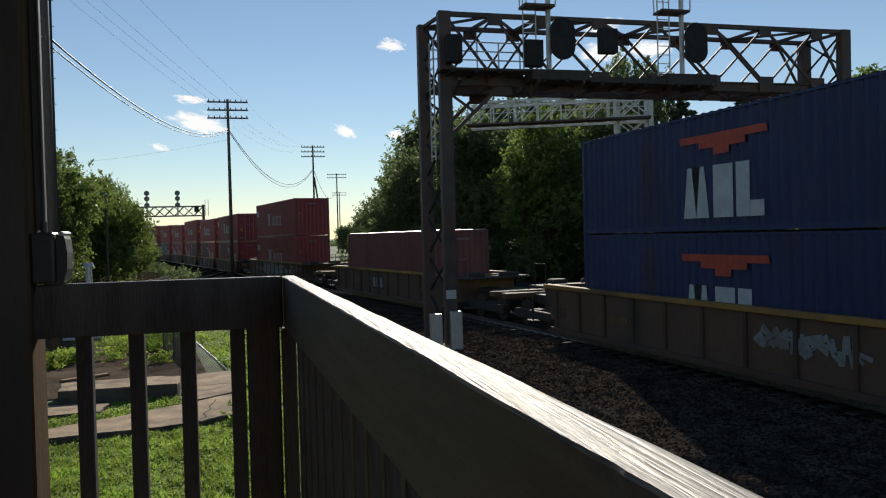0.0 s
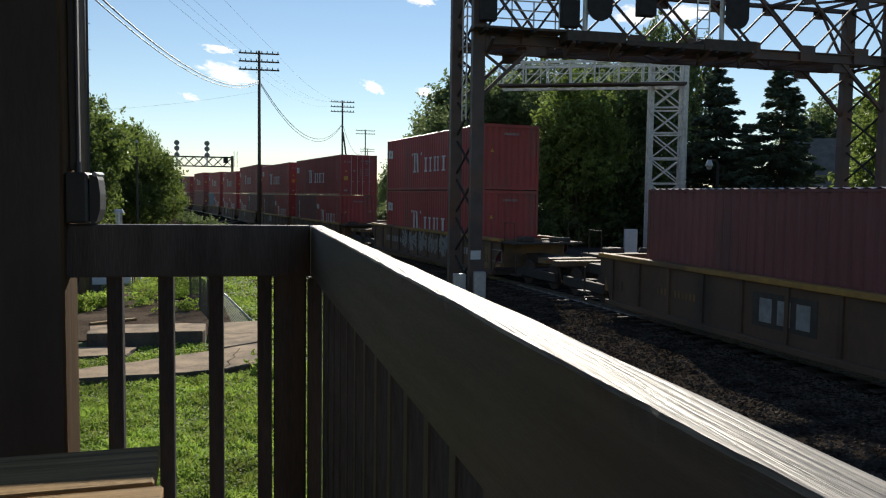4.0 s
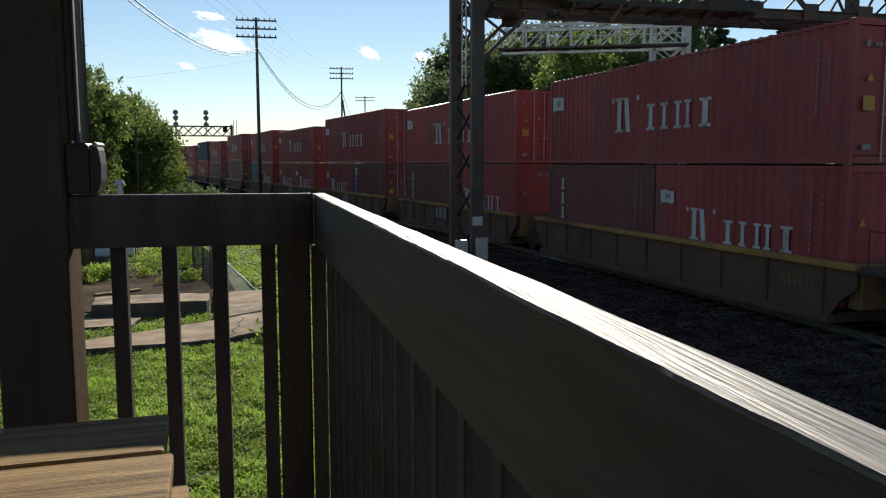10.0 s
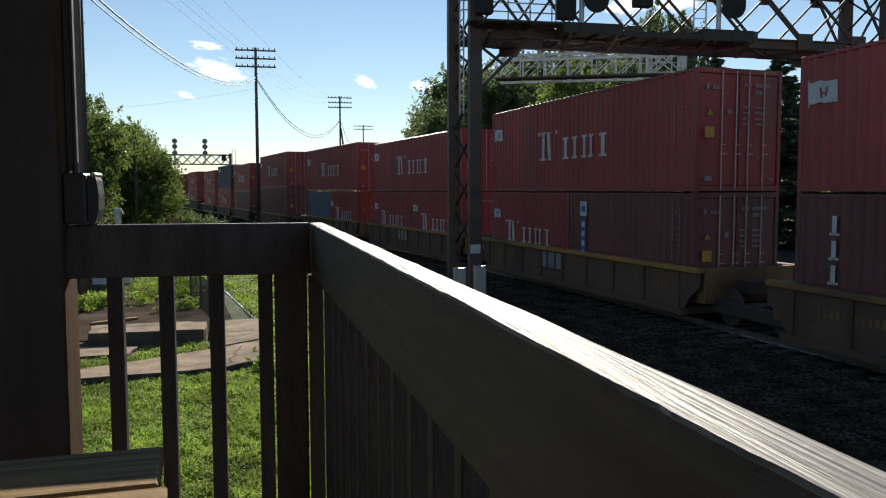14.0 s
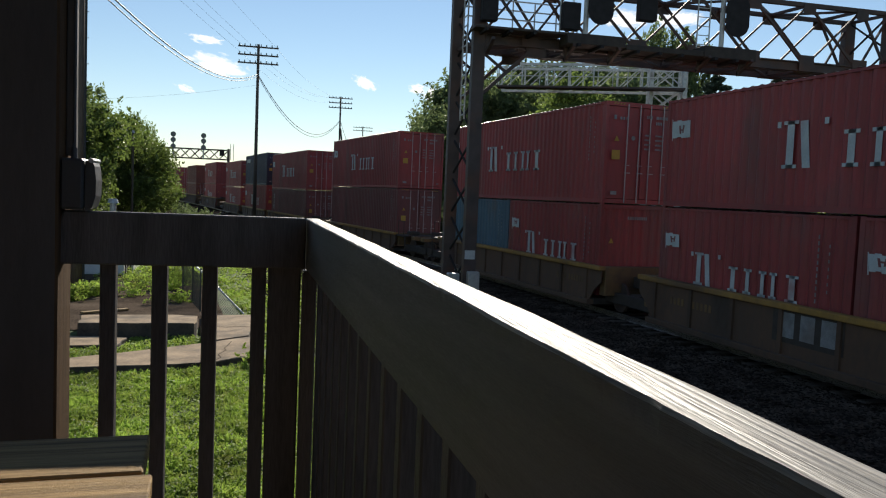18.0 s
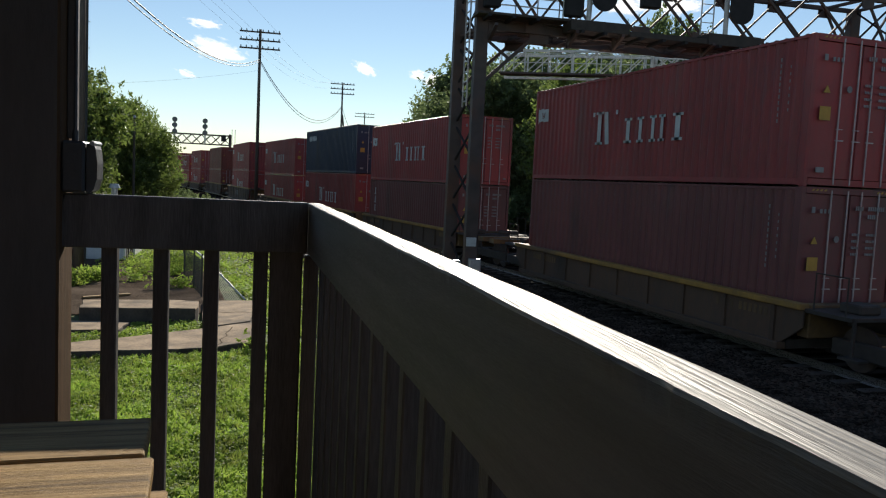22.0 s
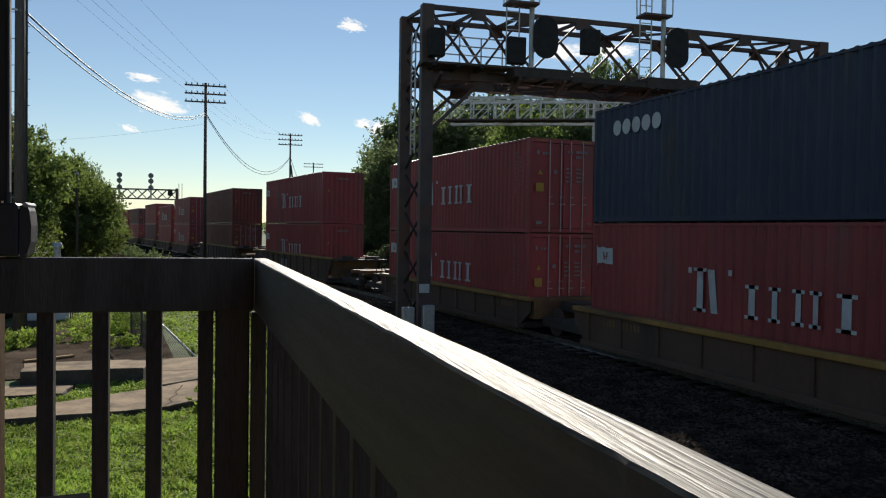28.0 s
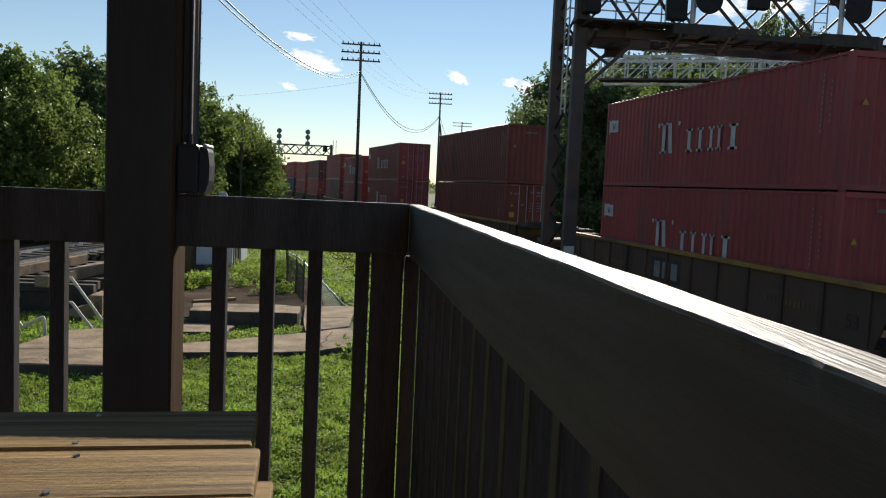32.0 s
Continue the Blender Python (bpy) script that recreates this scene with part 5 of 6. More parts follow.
def stems(g, x, bars):
    """Plain painted shapes on a side wall: (y of the leading edge, foot z, width, height, lean)."""
    for y, z, w, h, lean in bars:
        vs = [(x - 0.004, y, z), (x - 0.004, y + w, z), (x - 0.004, y + w + lean, z + h), (x - 0.004, y + lean, z + h)]
        vs += [(x + 0.003, b, c) for _, b, c in vs]
        g.add(vs, [(0, 1, 2, 3), (7, 6, 5, 4), (0, 4, 5, 1), (1, 5, 6, 2), (2, 6, 7, 3), (3, 7, 4, 0)])
    return g


def blob(g, x, y, z, r):
    n = 14
    o = [(x - 0.004, y + r * 0.9 * math.cos(2 * math.pi * i / n), z + r * math.sin(2 * math.pi * i / n)) for i in range(n)]
    g.add(o + [(x + 0.003, b, c) for _, b, c in o], [tuple(range(n))[::-1], tuple(range(n, 2 * n))] + [(i, (i + 1) % n, n + (i + 1) % n, n + i) for i in range(n)])


def container(colour, length, H, doors, marks, label):
    """A freight container standing at z = 0, its length along y and its near side at x = -1.22."""
    c = thing("freight_container", label, "container", group="containers on the train")
    hw, hl = WID / 2, length / 2
    g = G()
    for sx in (-1, 1):
        for sy in (-1, 1):
            g.box((sx * hw - (0.1 if sx > 0 else 0), sy * hl - (0.12 if sy > 0 else 0), 0), (sx * hw + (0.1 if sx < 0 else 0), sy * hl + (0.12 if sy < 0 else 0), H), 0.008)
        g.box((sx * hw - (0.06 if sx > 0 else 0), -hl + 0.1, 0.035), (sx * hw + (0.06 if sx < 0 else 0), hl - 0.1, 0.15))
        g.box((sx * hw - (0.06 if sx > 0 else 0), -hl + 0.1, H - 0.07), (sx * hw + (0.06 if sx < 0 else 0), hl - 0.1, H - 0.015))
    for sy in (-1, 1):
        g.box((-hw + 0.1, sy * hl - (0.1 if sy > 0 else 0), 0.04), (hw - 0.1, sy * hl + (0.1 if sy < 0 else 0), 0.16))
        g.box((-hw + 0.1, sy * hl - (0.1 if sy > 0 else 0), H - 0.12), (hw - 0.1, sy * hl + (0.1 if sy < 0 else 0), H))
    part("frame", g, colour, c)
    for f in (-1, 1):
        part("side_wall", corrugated(length, 0.14, H - 0.06, f * (hw - 0.012), f), colour, c)
    # ribs rise past the rail, in a pale colour that imitates sunlit glints
    roof = G()
    n = 2 * int(length / 0.28)
    rows = []
    for i in range(n + 1):
        y = -hl + 0.1 + i * (length - 0.2) / n
        rows.append([(x, y, H - 0.02 + (0.036 if i % 2 else 0)) for x in (-hw + 0.03, hw - 0.03)])
    part("roof", roof.sheet(rows), "roof", c, "ribbed roof sheet paled for sun glints")
    part("floor", G().box((-hw + 0.06, -hl + 0.1, 0.1), (hw - 0.06, hl - 0.1, 0.14)), "well_dark", c)
    # ends: y = -hl is the leading end
    for sy in (-1, 1):
        if (sy < 0) == doors:
            for sx in (-1, 1):
                x0, x1 = (-hw + 0.11, -0.01) if sx < 0 else (0.01, hw - 0.11)
                yy = sy * (hl - 0.03)
                d = part("door", G().box((x0, min(yy, yy - sy * 0.05), 0.17), (x1, max(yy, yy - sy * 0.05), H - 0.13), 0.01), colour, c, "container door leaf")
                for fx in ((0.55, 0.92) if sx < 0 else (0.22, 0.62)):
                    rx = x0 + (x1 - x0) * fx
                    part("lock_rod", G().cyl((rx, sy * (hl + 0.005), 0.06), (rx, sy * (hl + 0.005), H - 0.05), 0.017, n=6).box((rx - 0.03, sy * hl - 0.01, 0.9), (rx + 0.16, sy * hl + 0.015, 0.922)).box((rx - 0.03, sy * hl - 0.01, 1.12), (rx + 0.12, sy * hl + 0.015, 1.135)), "rod", d)
        else:
            e = corrugated(WID, 0.15, H - 0.1, 0, -1, period=0.25)
            e.v = [(-y, sy * (hl - 0.03) - sy * x * 1.0, z) for x, y, z in e.v]
            part("end_wall", e, colour, c)
    X = -hw - 0.002
    if marks == "kline":
        k = 1.0 if length > 8 else 0.8
        y0 = hl - 3.95 if length > 8 else hl - 1.35
        zb = H * 0.51 - 0.46 if length > 8 else 0.86
        bars = [(-0.06, 0.80, 0.10, 0.12, 0), (-1.30, 0.80, 0.10, 0.12, 0), (-0.90, 0.0, 0.20, 0.90, 0.12)]
        for yy, w, hh in ((-0.52, 0.34, 0.92), (-2.02, 0.30, 0.66), (-2.58, 0.24, 0.66), (-3.14, 0.22, 0.66), (-3.52, 0.20, 0.66), (-4.26, 0.36, 0.66)):
            # a plain upright with short feet
            bars += [(yy + w * 0.25, 0.0, w * 0.55, hh, 0), (yy - 0.02, 0.0, w + 0.06, 0.07, 0), (yy - 0.02, hh - 0.07, w + 0.06, 0.07, 0)]
        g = stems(G(), X, [(y0 + a * k, zb + b * k, w * k, h * k, l * k) for a, b, w, h, l in bars])
        part("company_marking", g, "mark", c, "white painted company marking", kind="stuff")
        f = 1.0 if length > 8 else 0.75
        w = 0.70 * f
        bars = [(hl - 0.28 - w * (k + 1) / 4, H * 0.68 - 0.10 + 0.018 * math.sin(k * 1.9), w / 4 + 0.004, 0.40 * f, 0.03) for k in range(4)]
        fl = part("flag_marking", stems(G(), X, bars + [(hl - 0.27, H * 0.68 - 0.16, 0.02, 0.52 * f, 0.03)]), "mark", c, "white flag-shaped sticker", kind="stuff")
        yc, zc = hl - 0.28 - w / 2, H * 0.68 - 0.01
        ring = stems(G(), X - 0.006, [(yc + 0.015, zc, 0.055, 0.20 * f, 0.04), (yc - 0.075, zc + 0.02, 0.045, 0.18 * f, -0.03), (yc - 0.06, zc + 0.07, 0.12, 0.035, 0)])
        part("flag_emblem", ring, "emblem", fl, "small dull red emblem")
    elif marks == "anchor":
        zb = H * 0.26 - 0.36
        g = stems(G(), X, [(1.08, zb, 0.44, 1.12, -0.15), (0.65, zb, 0.425, 1.12, 0.15), (-0.12, zb, 0.62, 1.12, 0), (-0.62, zb, 0.40, 1.12, 0), (-1.02, zb, 0.395, 0.32, 0)])
        part("company_marking", g, "mark", c, "white painted company marking", kind="stuff")
        part("emblem", stems(G(), X, [(-1.15, H * 0.755, 2.75, 0.16, 0.05), (-0.5, H * 0.70, 1.45, 0.14, 0), (-0.02, H * 0.64, 0.5, 0.155, 0)]), "mark_red", c, "red spread emblem", kind="stuff")
    elif marks == "corner":
        g = G()
        for i in range(5):
            blob(g, X, hl - 1.05 - i * 0.40, H - 0.55, 0.19)
        part("company_marking", g, "mark", c, "white painted company marking", kind="stuff")
    elif marks == "upright":
        g = G()
        stems(g, X, [(hl - 1.06, 0.92 + i * 0.45, 0.11, 0.36, 0) for i in range(3)] + [(hl - 1.13, 0.92 + i * 0.45, 0.25, 0.05, 0) for i in range(3)])
        part("company_marking", g, "mark", c, "small white upright marking")
    elif marks == "strip":
        st = part("marking_strip", G().box((X - 0.004, hl - 1.00, 0.35), (X + 0.002, hl - 0.70, H - 0.75)), "mark_blue", c, "blue vertical marking strip")
        g = G()
        for i in range(5):
            g.box((X - 0.008, hl - 0.93, 0.45 + i * 0.28), (X - 0.003, hl - 0.77, 0.61 + i * 0.28))
        part("strip_marking", g, "mark", st, "white marks down the strip", kind="stuff")
        fl = part("flag_marking", G().box((X - 0.004, hl - 1.04, H - 0.7), (X + 0.002, hl - 0.66, H - 0.27)), "mark", c, "white square sticker")
        part("flag_emblem", G().box((X - 0.008, hl - 0.95, H - 0.57), (X - 0.003, hl - 0.75, H - 0.40)), "mark_blue", fl)
    # small code lettering near the leading end
    g = G()
    for i in range(11):
        g.box((X - 0.003, -hl + 0.82, H - 0.45 - i * 0.12), (X + 0.002, -hl + 0.85, H - 0.375 - i * 0.12))
    for i in range(7):
        g.box((X - 0.003, -hl + 0.55, H - 0.6 - i * 0.14), (X + 0.002, -hl + 0.575, H - 0.54 - i * 0.14))
    def dashes(x, z, n, w, h):
        for k in range(n):
            g.box((x + k * w * 1.5, -hl - 0.034, z), (x + k * w * 1.5 + w, -hl - 0.029, z + h))

    if doors:
        dashes(0.10, H - 0.42, 4, 0.035, 0.085)
        dashes(0.42, H - 0.42, 8, 0.035, 0.085)
        dashes(0.42, H - 0.58, 4, 0.035, 0.085)
        for k in range(4):
            dashes(0.06, H - 0.92 - k * 0.13, 5 - k % 2, 0.026, 0.05)
            dashes(0.42, H - 0.92 - k * 0.13, 6, 0.026, 0.05)
    else:
        dashes(-0.35, H - 0.42, 11, 0.04, 0.09)
    part("code_marking", g, "graffiti", c, "rows of small pale markings", kind="stuff")
    if doors:
        part("caution_sticker", G().box((-1.0, -hl - 0.036, H - 1.62), (-0.74, -hl - 0.03, H - 1.36)), "mark_yellow", c, "square yellow caution sticker")
        part("round_plate", G().cyl((-0.32, -hl - 0.036, H - 1.0), (-0.32, -hl - 0.03, H - 1.0), 0.065, n=14), "graffiti", c, "round pale plate")
        part("maker_plate", G().box((-0.98, -hl - 0.036, 0.28), (-0.78, -hl - 0.03, 0.38)).box((0.86, -hl - 0.036, 0.28), (0.98, -hl - 0.03, 0.34)), "graffiti", c, "small pale maker plates", kind="stuff")
        if H > 2.7:
            g = G()
            for x0 in (-1.0, 0.62):
                for k in range(4):
                    g.add([(x0 + k * 0.1, -hl - 0.006, H - 0.075), (x0 + k * 0.1 + 0.05, -hl - 0.006, H - 0.075), (x0 + k * 0.1 + 0.085, -hl - 0.006, H - 0.035), (x0 + k * 0.1 + 0.035, -hl - 0.006, H - 0.035)], [(0, 1, 2, 3)])
            part("height_stripes", g, "mark_yellow", c, "yellow height warning stripes", kind="stuff")
        part("door_lettering", G().box((-0.98, -hl - 0.036, H - 0.5), (-0.90, -hl - 0.03, H - 0.38)).box((-0.78, -hl - 0.036, H - 0.5), (-0.72, -hl - 0.03, H - 0.42)).box((-0.68, -hl - 0.036, H - 0.5), (-0.63, -hl - 0.03, H - 0.42)).box((-0.58, -hl - 0.036, H - 0.5), (-0.53, -hl - 0.03, H - 0.42)), "graffiti", c, "pale company marking on the door", kind="stuff")
    part("warning_sticker", G().add([(-0.94, -hl - 0.036, H - 1.1), (-0.78, -hl - 0.036, H - 1.1), (-0.86, -hl - 0.036, H - 0.96), (-0.94, -hl - 0.02, H - 1.1), (-0.78, -hl - 0.02, H - 1.1), (-0.86, -hl - 0.02, H - 0.96)], [(0, 1, 2), (5, 4, 3), (0, 3, 4, 1), (1, 4, 5, 2), (2, 5, 3, 0)]), "mark_yellow", c, "yellow warning sticker")
    return c


PROTO = {}


def container_type(colour, length, H, doors, marks):
    key = (colour, length, H, doors, marks)
    words = {"red": "red", "maroon": "dark maroon", "brown": "brownish red", "blue": "deep blue", "navy": "dark navy blue", "greyblue": "pale grey-blue"}[colour]
    size = "long" if length > 8 else "short"
    label = f"{words} {size} corrugated steel container" + (" with white markings" if marks else " with faded paint")
    if key not in PROTO:
        PROTO[key] = container(colour, length, H, doors, marks, label)
        return PROTO[key]
    return copy_thing(PROTO[key], Matrix())


def text_mesh(words, size):
    """Flat lettering in the built-in font, as a mesh."""
    cu = bpy.data.curves.new("lettering", "FONT")
    cu.body, cu.size, cu.extrude, cu.resolution_u = words, size, 0.002, 2
    ob = new("lettering", cu)
    bpy.context.view_layer.update()
    me = bpy.data.meshes.new_from_object(ob.evaluated_get(bpy.context.evaluated_depsgraph_get()))
    bpy.data.objects.remove(ob)
    bpy.data.curves.remove(cu)
    me.materials.clear()
    me.materials.append(M["well_dark"])
    return me


def wheel_truck(parent, y):
    t = part("truck", G().box((-1.0, y - 1.35, 0.52), (-0.85, y + 1.35, 0.82), 0.02).box((0.85, y - 1.35, 0.52), (1.0, y + 1.35, 0.82), 0.02).box((-0.85, y - 0.25, 0.5), (0.85, y + 0.25, 0.85), 0.02), "well_dark", parent, "black cast truck frame")
    for wy in (y - 0.9, y + 0.9):
        for x in (-0.78, 0.71):
            part("wheel", G().cyl((x, wy, RAIL_Z + 0.42), (x + 0.07, wy, RAIL_Z + 0.42), 0.42, n=24).cyl((x - 0.05, wy, RAIL_Z + 0.42), (x, wy, RAIL_Z + 0.42), 0.12, n=10), "rust", t, "steel wheel")


def well_car(front_gap, rear_gap, decal, h, sill):
    """A container well car, built round its well of half length h; local y runs up the line. Gaps are the clear lengths to the next wells."""
    car = thing("well_car", "dirty yellow well car with grimy sides and worn sills", "rail car", group="well cars of the train")
    base = 0.42
    for sx in (-1, 1):
        x0, x1 = (-1.50, -1.28) if sx < 0 else (1.28, 1.50)
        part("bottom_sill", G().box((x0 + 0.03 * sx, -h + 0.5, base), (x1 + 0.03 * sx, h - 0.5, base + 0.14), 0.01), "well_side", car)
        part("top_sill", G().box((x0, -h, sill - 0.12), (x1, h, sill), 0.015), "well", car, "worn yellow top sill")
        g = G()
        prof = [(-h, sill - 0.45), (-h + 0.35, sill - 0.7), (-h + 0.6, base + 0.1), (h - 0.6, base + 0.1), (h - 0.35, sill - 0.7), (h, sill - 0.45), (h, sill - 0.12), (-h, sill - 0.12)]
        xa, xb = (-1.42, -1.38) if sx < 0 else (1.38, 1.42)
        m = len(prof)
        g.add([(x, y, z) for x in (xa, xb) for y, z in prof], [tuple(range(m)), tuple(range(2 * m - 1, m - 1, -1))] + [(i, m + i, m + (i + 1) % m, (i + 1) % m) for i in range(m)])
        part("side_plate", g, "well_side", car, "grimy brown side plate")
        n = int(h * 1.5)
        for i in range(n):
            y = -h + 0.75 + i * (2 * h - 1.5) / (n - 1)
            xx = (-1.47, -1.42) if sx < 0 else (1.42, 1.47)
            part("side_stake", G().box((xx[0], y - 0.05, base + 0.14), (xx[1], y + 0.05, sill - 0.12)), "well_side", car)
    for y0, y1 in ((-h + 0.5, -h + 1.6), (-0.8, 0.8), (h - 1.6, h - 0.5)):
        part("well_floor", G().box((-1.3, y0, base), (1.3, y1, base + 0.18)), "well_dark", car)
    for sy, gap in ((-1, front_gap), (1, rear_gap)):
        end = min(gap / 2, 5.2)
        P = lambda a: sy * (h + a)
        span = lambda a, b: sorted((P(a), P(b)))
        yb = span(-0.3, 0)
        part("bulkhead", G().box((-1.27, yb[0], base + 0.3), (1.27, yb[1], sill - 0.02), 0.02), "well_patch", car)
        ya = span(0, max(end - 0.3, 0.25))
        part("centre_beam", G().box((-0.35, ya[0], 0.95), (0.35, ya[1], 1.26), 0.01), "well_dark", car)
        if gap > 4.5:
            yd = span(0, 1.1)
            part("end_platform", G().box((-1.4, yd[0], sill - 0.16), (1.4, yd[1], sill - 0.08), 0.01), "well_dark", car, "worn end platform grating")
            ys = span(end - 0.75, end - 0.3)
            part("end_sill", G().box((-1.4, ys[0], 1.15), (1.4, ys[1], 1.32), 0.01), "well_patch", car)
            for x in (-1.33, 1.33):
                part("grab_rail", G().tube([(x, P(0.15), sill - 0.1), (x, P(0.15), sill + 0.6), (x, P(0.9), sill + 0.6), (x, P(0.9), sill - 0.1)], 0.018), "well_dark", car)
                yl = span(0.9, 1.35)
                part("side_step", G().box((x - 0.12, yl[0], 0.55), (x + 0.12, yl[1], 0.6)), "well_dark", car)
                part("step_hanger", G().beam((x, P(1.1), 0.58), (x, P(1.1), 1.3), 0.05), "well_dark", car)
            yr = span(0.35, 0.85)
            part("brake_reservoir", G().cyl((0.25, P(0.7), sill - 0.02), (1.05, P(0.7), sill - 0.02), 0.10, n=12), "well_dark", car, smooth=True)
            part("brake_box", G().box((-0.95, yr[0], sill - 0.08), (-0.45, yr[1], sill + 0.10), 0.03), "well_dark", car)
            wheel_truck(car, P(min(1.9, end - 1.2)))
            yc = span(end - 0.4, end + 0.05)
            part("coupler", G().box((-0.15, yc[0], 0.95), (0.15, yc[1], 1.2), 0.03), "rust", car)
        elif sy > 0:
            wheel_truck(car, P(gap / 2))
    X = -1.425
    g = G()
    if decal == "letters":
        stems(g, X, [(1.12, 0.90, 0.36, 0.48, 0), (0.60, 0.90, 0.36, 0.48, 0), (0.08, 0.90, 0.36, 0.48, 0)])
        part("company_marking", g, "graffiti", car, "faded pale marking on a dark panel", kind="stuff")
        part("dark_panel", G().box((X - 0.001, -0.1, 0.80), (X + 0.004, 1.7, 1.50)), "well_dark", car)
    elif decal in ("graffiti", "scrawl"):
        rng = random.Random(4)
        y = 2.8 if decal == "graffiti" else -1.0
        for i in range(78 if decal == "graffiti" else 34):
            a, b = rng.uniform(0.06, 0.17), rng.uniform(0.55, 1.15) * (1.0 if decal == "graffiti" else 0.4)
            z = rng.uniform(0.62, 0.85) + (0.0 if decal == "graffiti" else 0.3)
            mm = Matrix.Translation((X - 0.006 * (1 + i % 3), y, z + b / 2)) @ pose(0, 0, 0, rng.uniform(-85, 85))
            g.box((-0.002, -a / 2, -b / 2), (0.002, a / 2, b / 2), 0, mm)
            y -= 0.075
        part("graffiti", g, "graffiti", car, "pale blue-white sprayed scrawl", kind="stuff")
    size = 1.0 if decal == "graffiti" else 0.6
    for y in (-4.9, 4.4):
        part("number_marking", stems(G(), X, [(y + (1.2 - 0.25 * i - (0.22 if i > 3 else 0)) * size, 1.0, 0.15 * size, 0.28 * size, 0) for i in range(10)]), "graffiti" if size == 1 else "well_patch", car, "faded pale marks", kind="stuff")
    for sy in (-1, 1):
        for a, b in ((0.75, 1.35), (2.2, 2.7)) if decal == "graffiti" else ():
            y = sorted((sy * (h - a), sy * (h - b)))
            part("side_patch", G().box((X - 0.006, y[0], 0.62), (X + 0.004, y[1], sill - 0.2)), "well_patch", car, "scuffed yellow panel")
        if h > 7:
            part("well_length_number", text_mesh("53", 0.42), "", car, "dark stencilled number", m=Matrix(((0, 0, -1, X - 0.008), (-1, 0, 0, sy * (h - 1.15) + 0.25), (0, 1, 0, 0.85), (0, 0, 0, 1))))
        if decal != "graffiti" or sy > 0:
            continue
        y = -h + 0.35
        part("stencil_frame", G().box((X - 0.005, y - 0.5, 1.36), (X + 0.002, y + 0.5, 1.385)).box((X - 0.005, y - 0.5, 0.93), (X + 0.002, y + 0.5, 0.955)).box((X - 0.005, y - 0.5, 0.955), (X + 0.002, y - 0.475, 1.36)).box((X - 0.005, y + 0.475, 0.955), (X + 0.002, y + 0.5, 1.36)), "graffiti", car, "thin pale painted frame")
    if decal == "graffiti":
        for y in (-5.9, -3.6):
            part("reflector", G().box((X - 0.075, y - 0.22, sill - 0.4), (X - 0.07, y + 0.22, sill - 0.29)), "mark_yellow", car, "yellow reflector strip")
    return car


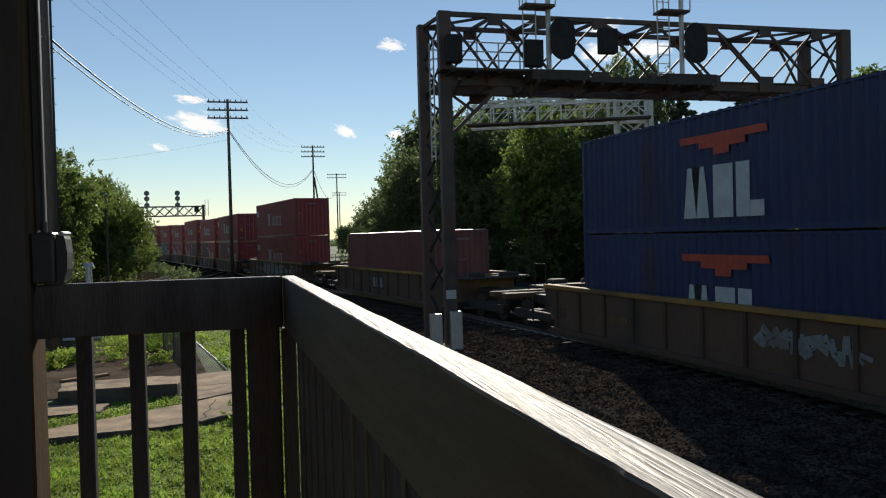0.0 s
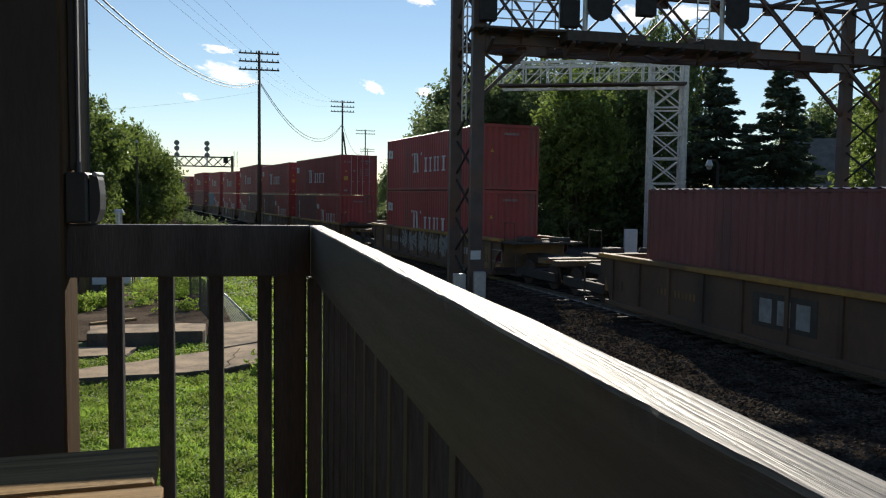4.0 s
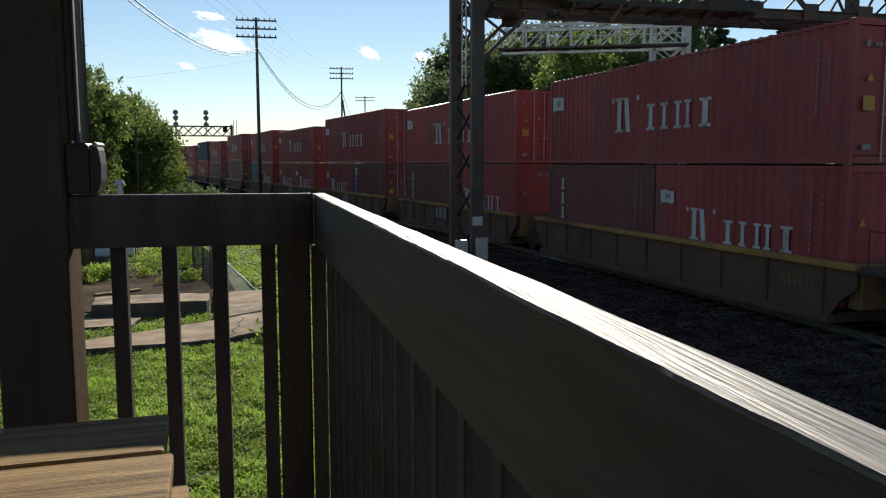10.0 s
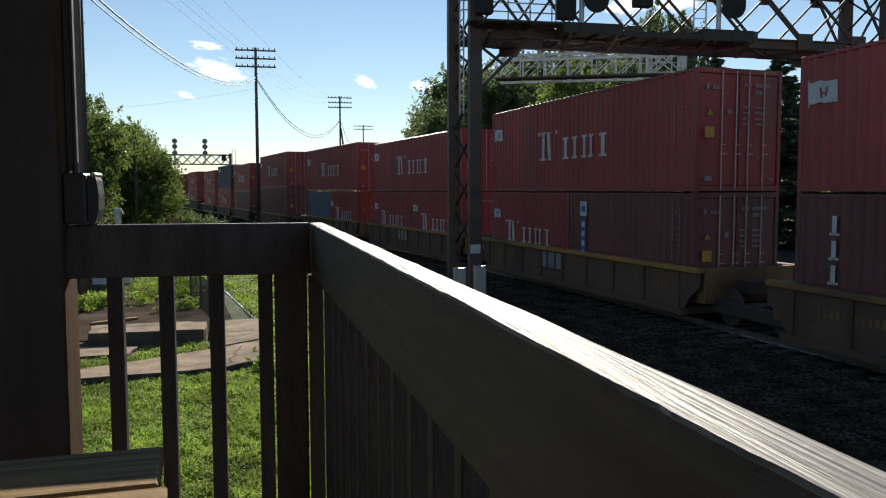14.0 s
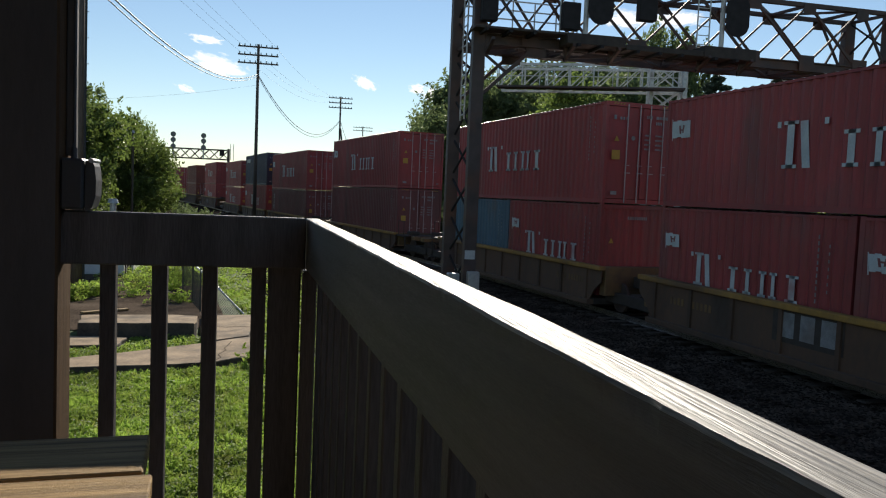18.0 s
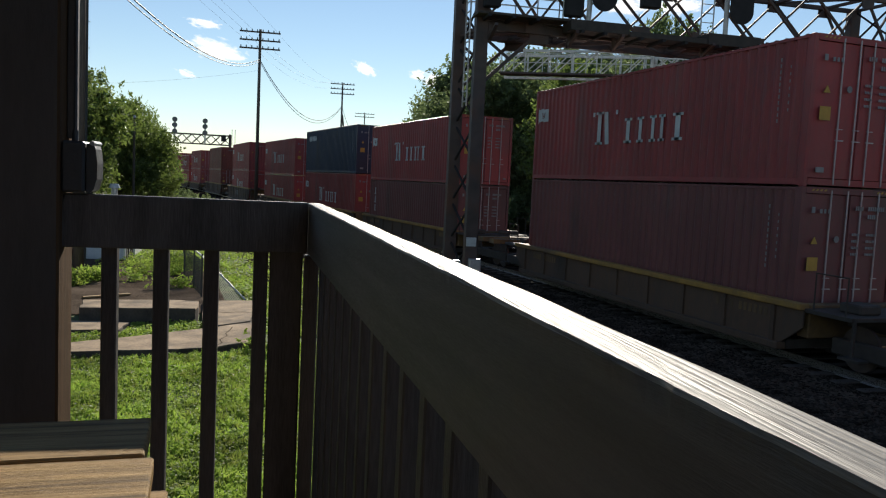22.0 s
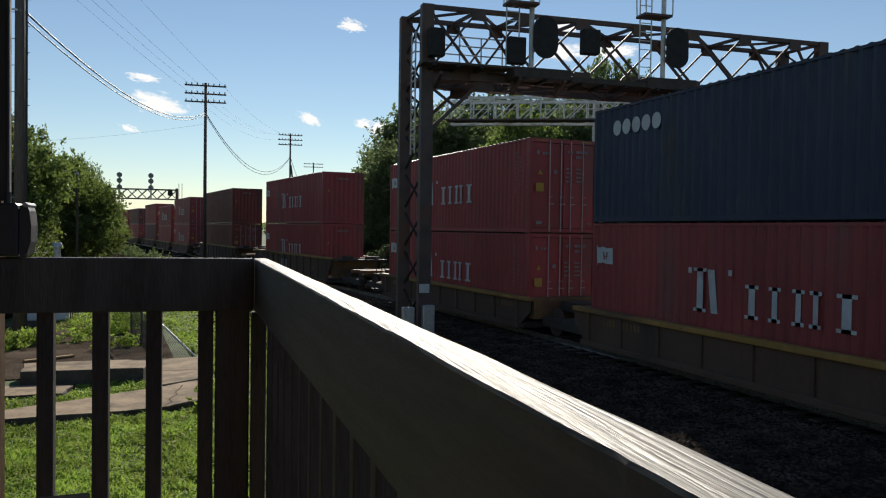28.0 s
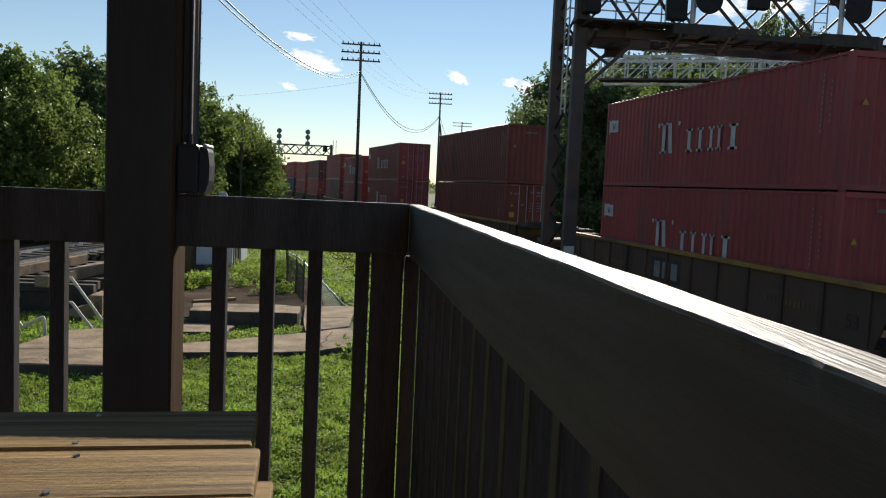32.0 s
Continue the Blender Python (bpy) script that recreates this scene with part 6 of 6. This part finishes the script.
# the leading end of each stack in the train's own length, lower load, upper load, car decal
CONSIST = [
    (-138.75, [("blue", L40, STD, True, "anchor")], ("blue", L40, STD, True, "anchor"), "scrawl"),
    (-115.1, [("maroon", L40, HC, False, "")], None, "letters"),
    (-91.7, [("red", L40, HC, False, "kline")], ("red", L40, STD, False, "kline"), "graffiti"),
    (-70.6, [("red", L20, STD, False, "kline"), ("maroon", L20, STD, False, "upright")], ("red", L40, STD, True, "kline"), ""),
    (-55.8, [("red", L20, STD, False, "kline"), ("maroon", L20, STD, True, "upright")], ("red", L40, STD, True, "kline"), "letters"),
    (-40.35, [("maroon", L20, STD, True, "strip"), ("red", L20, STD, False, "kline")], ("red", L40, HC, True, "kline"), "letters"),
    (-25.1, [("red", L20, STD, False, "kline"), ("red", L20, STD, False, "kline")], ("red", L40, STD, True, "kline"), "letters"),
    (-9.95, [("red", L20, STD, False, "kline"), ("greyblue", L20, STD, False, "")], ("red", L40, HC, True, "kline"), ""),
    (8.95, [("maroon", L40, HC, True, "")], ("red", L40, HC, True, "kline"), ""),
    (27.95, [("maroon", L40, STD, True, "upright")], ("red", L40, HC, True, "kline"), ""),
    (42.9, [("red", L40, HC, True, "kline")], ("navy", L40, HC, True, "corner"), ""),
    (58.6, [("red", L40, STD, True, "kline")], ("red", L40, HC, True, "kline"), ""),
    (80.5, [("red", L40, HC, False, "kline")], ("red", L40, HC, False, "kline"), "letters"),
    (103.3, [("brown", L40, HC, True, "")], ("brown", L40, HC, False, ""), ""),
    (126.1, [("red", L40, HC, True, "kline")], ("red", L40, HC, True, "kline"), ""),
    (141.3, [("red", L40, STD, False, "")], ("red", L40, STD, True, "kline"), ""),
    (156.7, [("maroon", L40, HC, True, "")], ("red", L40, HC, True, ""), ""),
    (177.1, [("red", L40, HC, True, "")], ("maroon", L40, STD, True, ""), ""),
    (192.5, [("red", L40, STD, True, "")], ("red", L40, HC, True, ""), ""),
    (208.1, [("navy", L40, HC, True, "")], ("red", L40, HC, True, ""), ""),
    (228.1, [("red", L40, HC, True, "")], ("red", L40, STD, True, ""), ""),
    (243.5, [("maroon", L40, HC, True, "")], ("red", L40, HC, True, ""), ""),
    (259.1, [("red", L40, STD, True, "")], ("brown", L40, HC, True, ""), ""),
    (279.1, [("red", L40, STD, True, "")], ("red", L40, HC, True, ""), ""),
]
WELL_Z = 0.70
ROLLING = []


def train():
    cars, longs = {}, set()
    for k in range(len(CONSIST)):
        gaps = [CONSIST[i + 1][0] - CONSIST[i][0] - L40 if 0 <= i < len(CONSIST) - 1 else 9.0 for i in (k - 1, k)]
        if min(gaps) > 8.4:
            longs |= {"f" + str(k + 1), "r" + str(k - 1)}
    for k, (u, lower, upper, decal) in enumerate(CONSIST):
        mid = u + L40 / 2
        fg = u - (CONSIST[k - 1][0] + L40) if k else 11.0
        rg = CONSIST[k + 1][0] - (u + L40) if k + 1 < len(CONSIST) else 8.0
        h = 8.15 if min(fg, rg) > 8.4 else 6.6
        sill = 1.8 if h > 7 else 1.55 if u < 0 else 1.38
        ends = [g - (h - L40 / 2) - (2.0 if k in longs else 0.5) for g, k in ((fg, "f" + str(k)), (rg, "r" + str(k)))]
        key = (round(ends[0], 0), round(ends[1], 0), decal, h, sill)
        if key in cars:
            car = copy_thing(cars[key], Matrix())
        else:
            car = cars[key] = well_car(ends[0], ends[1], decal, h, sill)
        ROLLING.append((car, mid, 0.0, 0.0))
        z = WELL_Z
        f = u
        hh = 0
        for spec in lower:
            c = container_type(*spec)
            ROLLING.append((c, mid, f + spec[1] / 2 - mid, z - 0.02))
            f += L40 - L20
            hh = spec[2]
        if upper:
            ROLLING.append((container_type(*upper), mid, 0.0, z + hh - 0.018))


train()


def motions():
    for c, az, el, roll, drift, climb in DRIFTING:
        walk(c, [(t, cloud_pose(az + drift * t, el + climb * t, roll)) for t in (0, 16, 32)])
    for ob, mid, dy, z in ROLLING:
        rows = []
        for t in range(0, 33):
            x, y, _, th = on_line(mid - gone(t))
            rows.append((t, pose(x, y, 0, 0, 0, th) @ Matrix.Translation((0, dy, z))))
        walk(ob, rows)


motions()
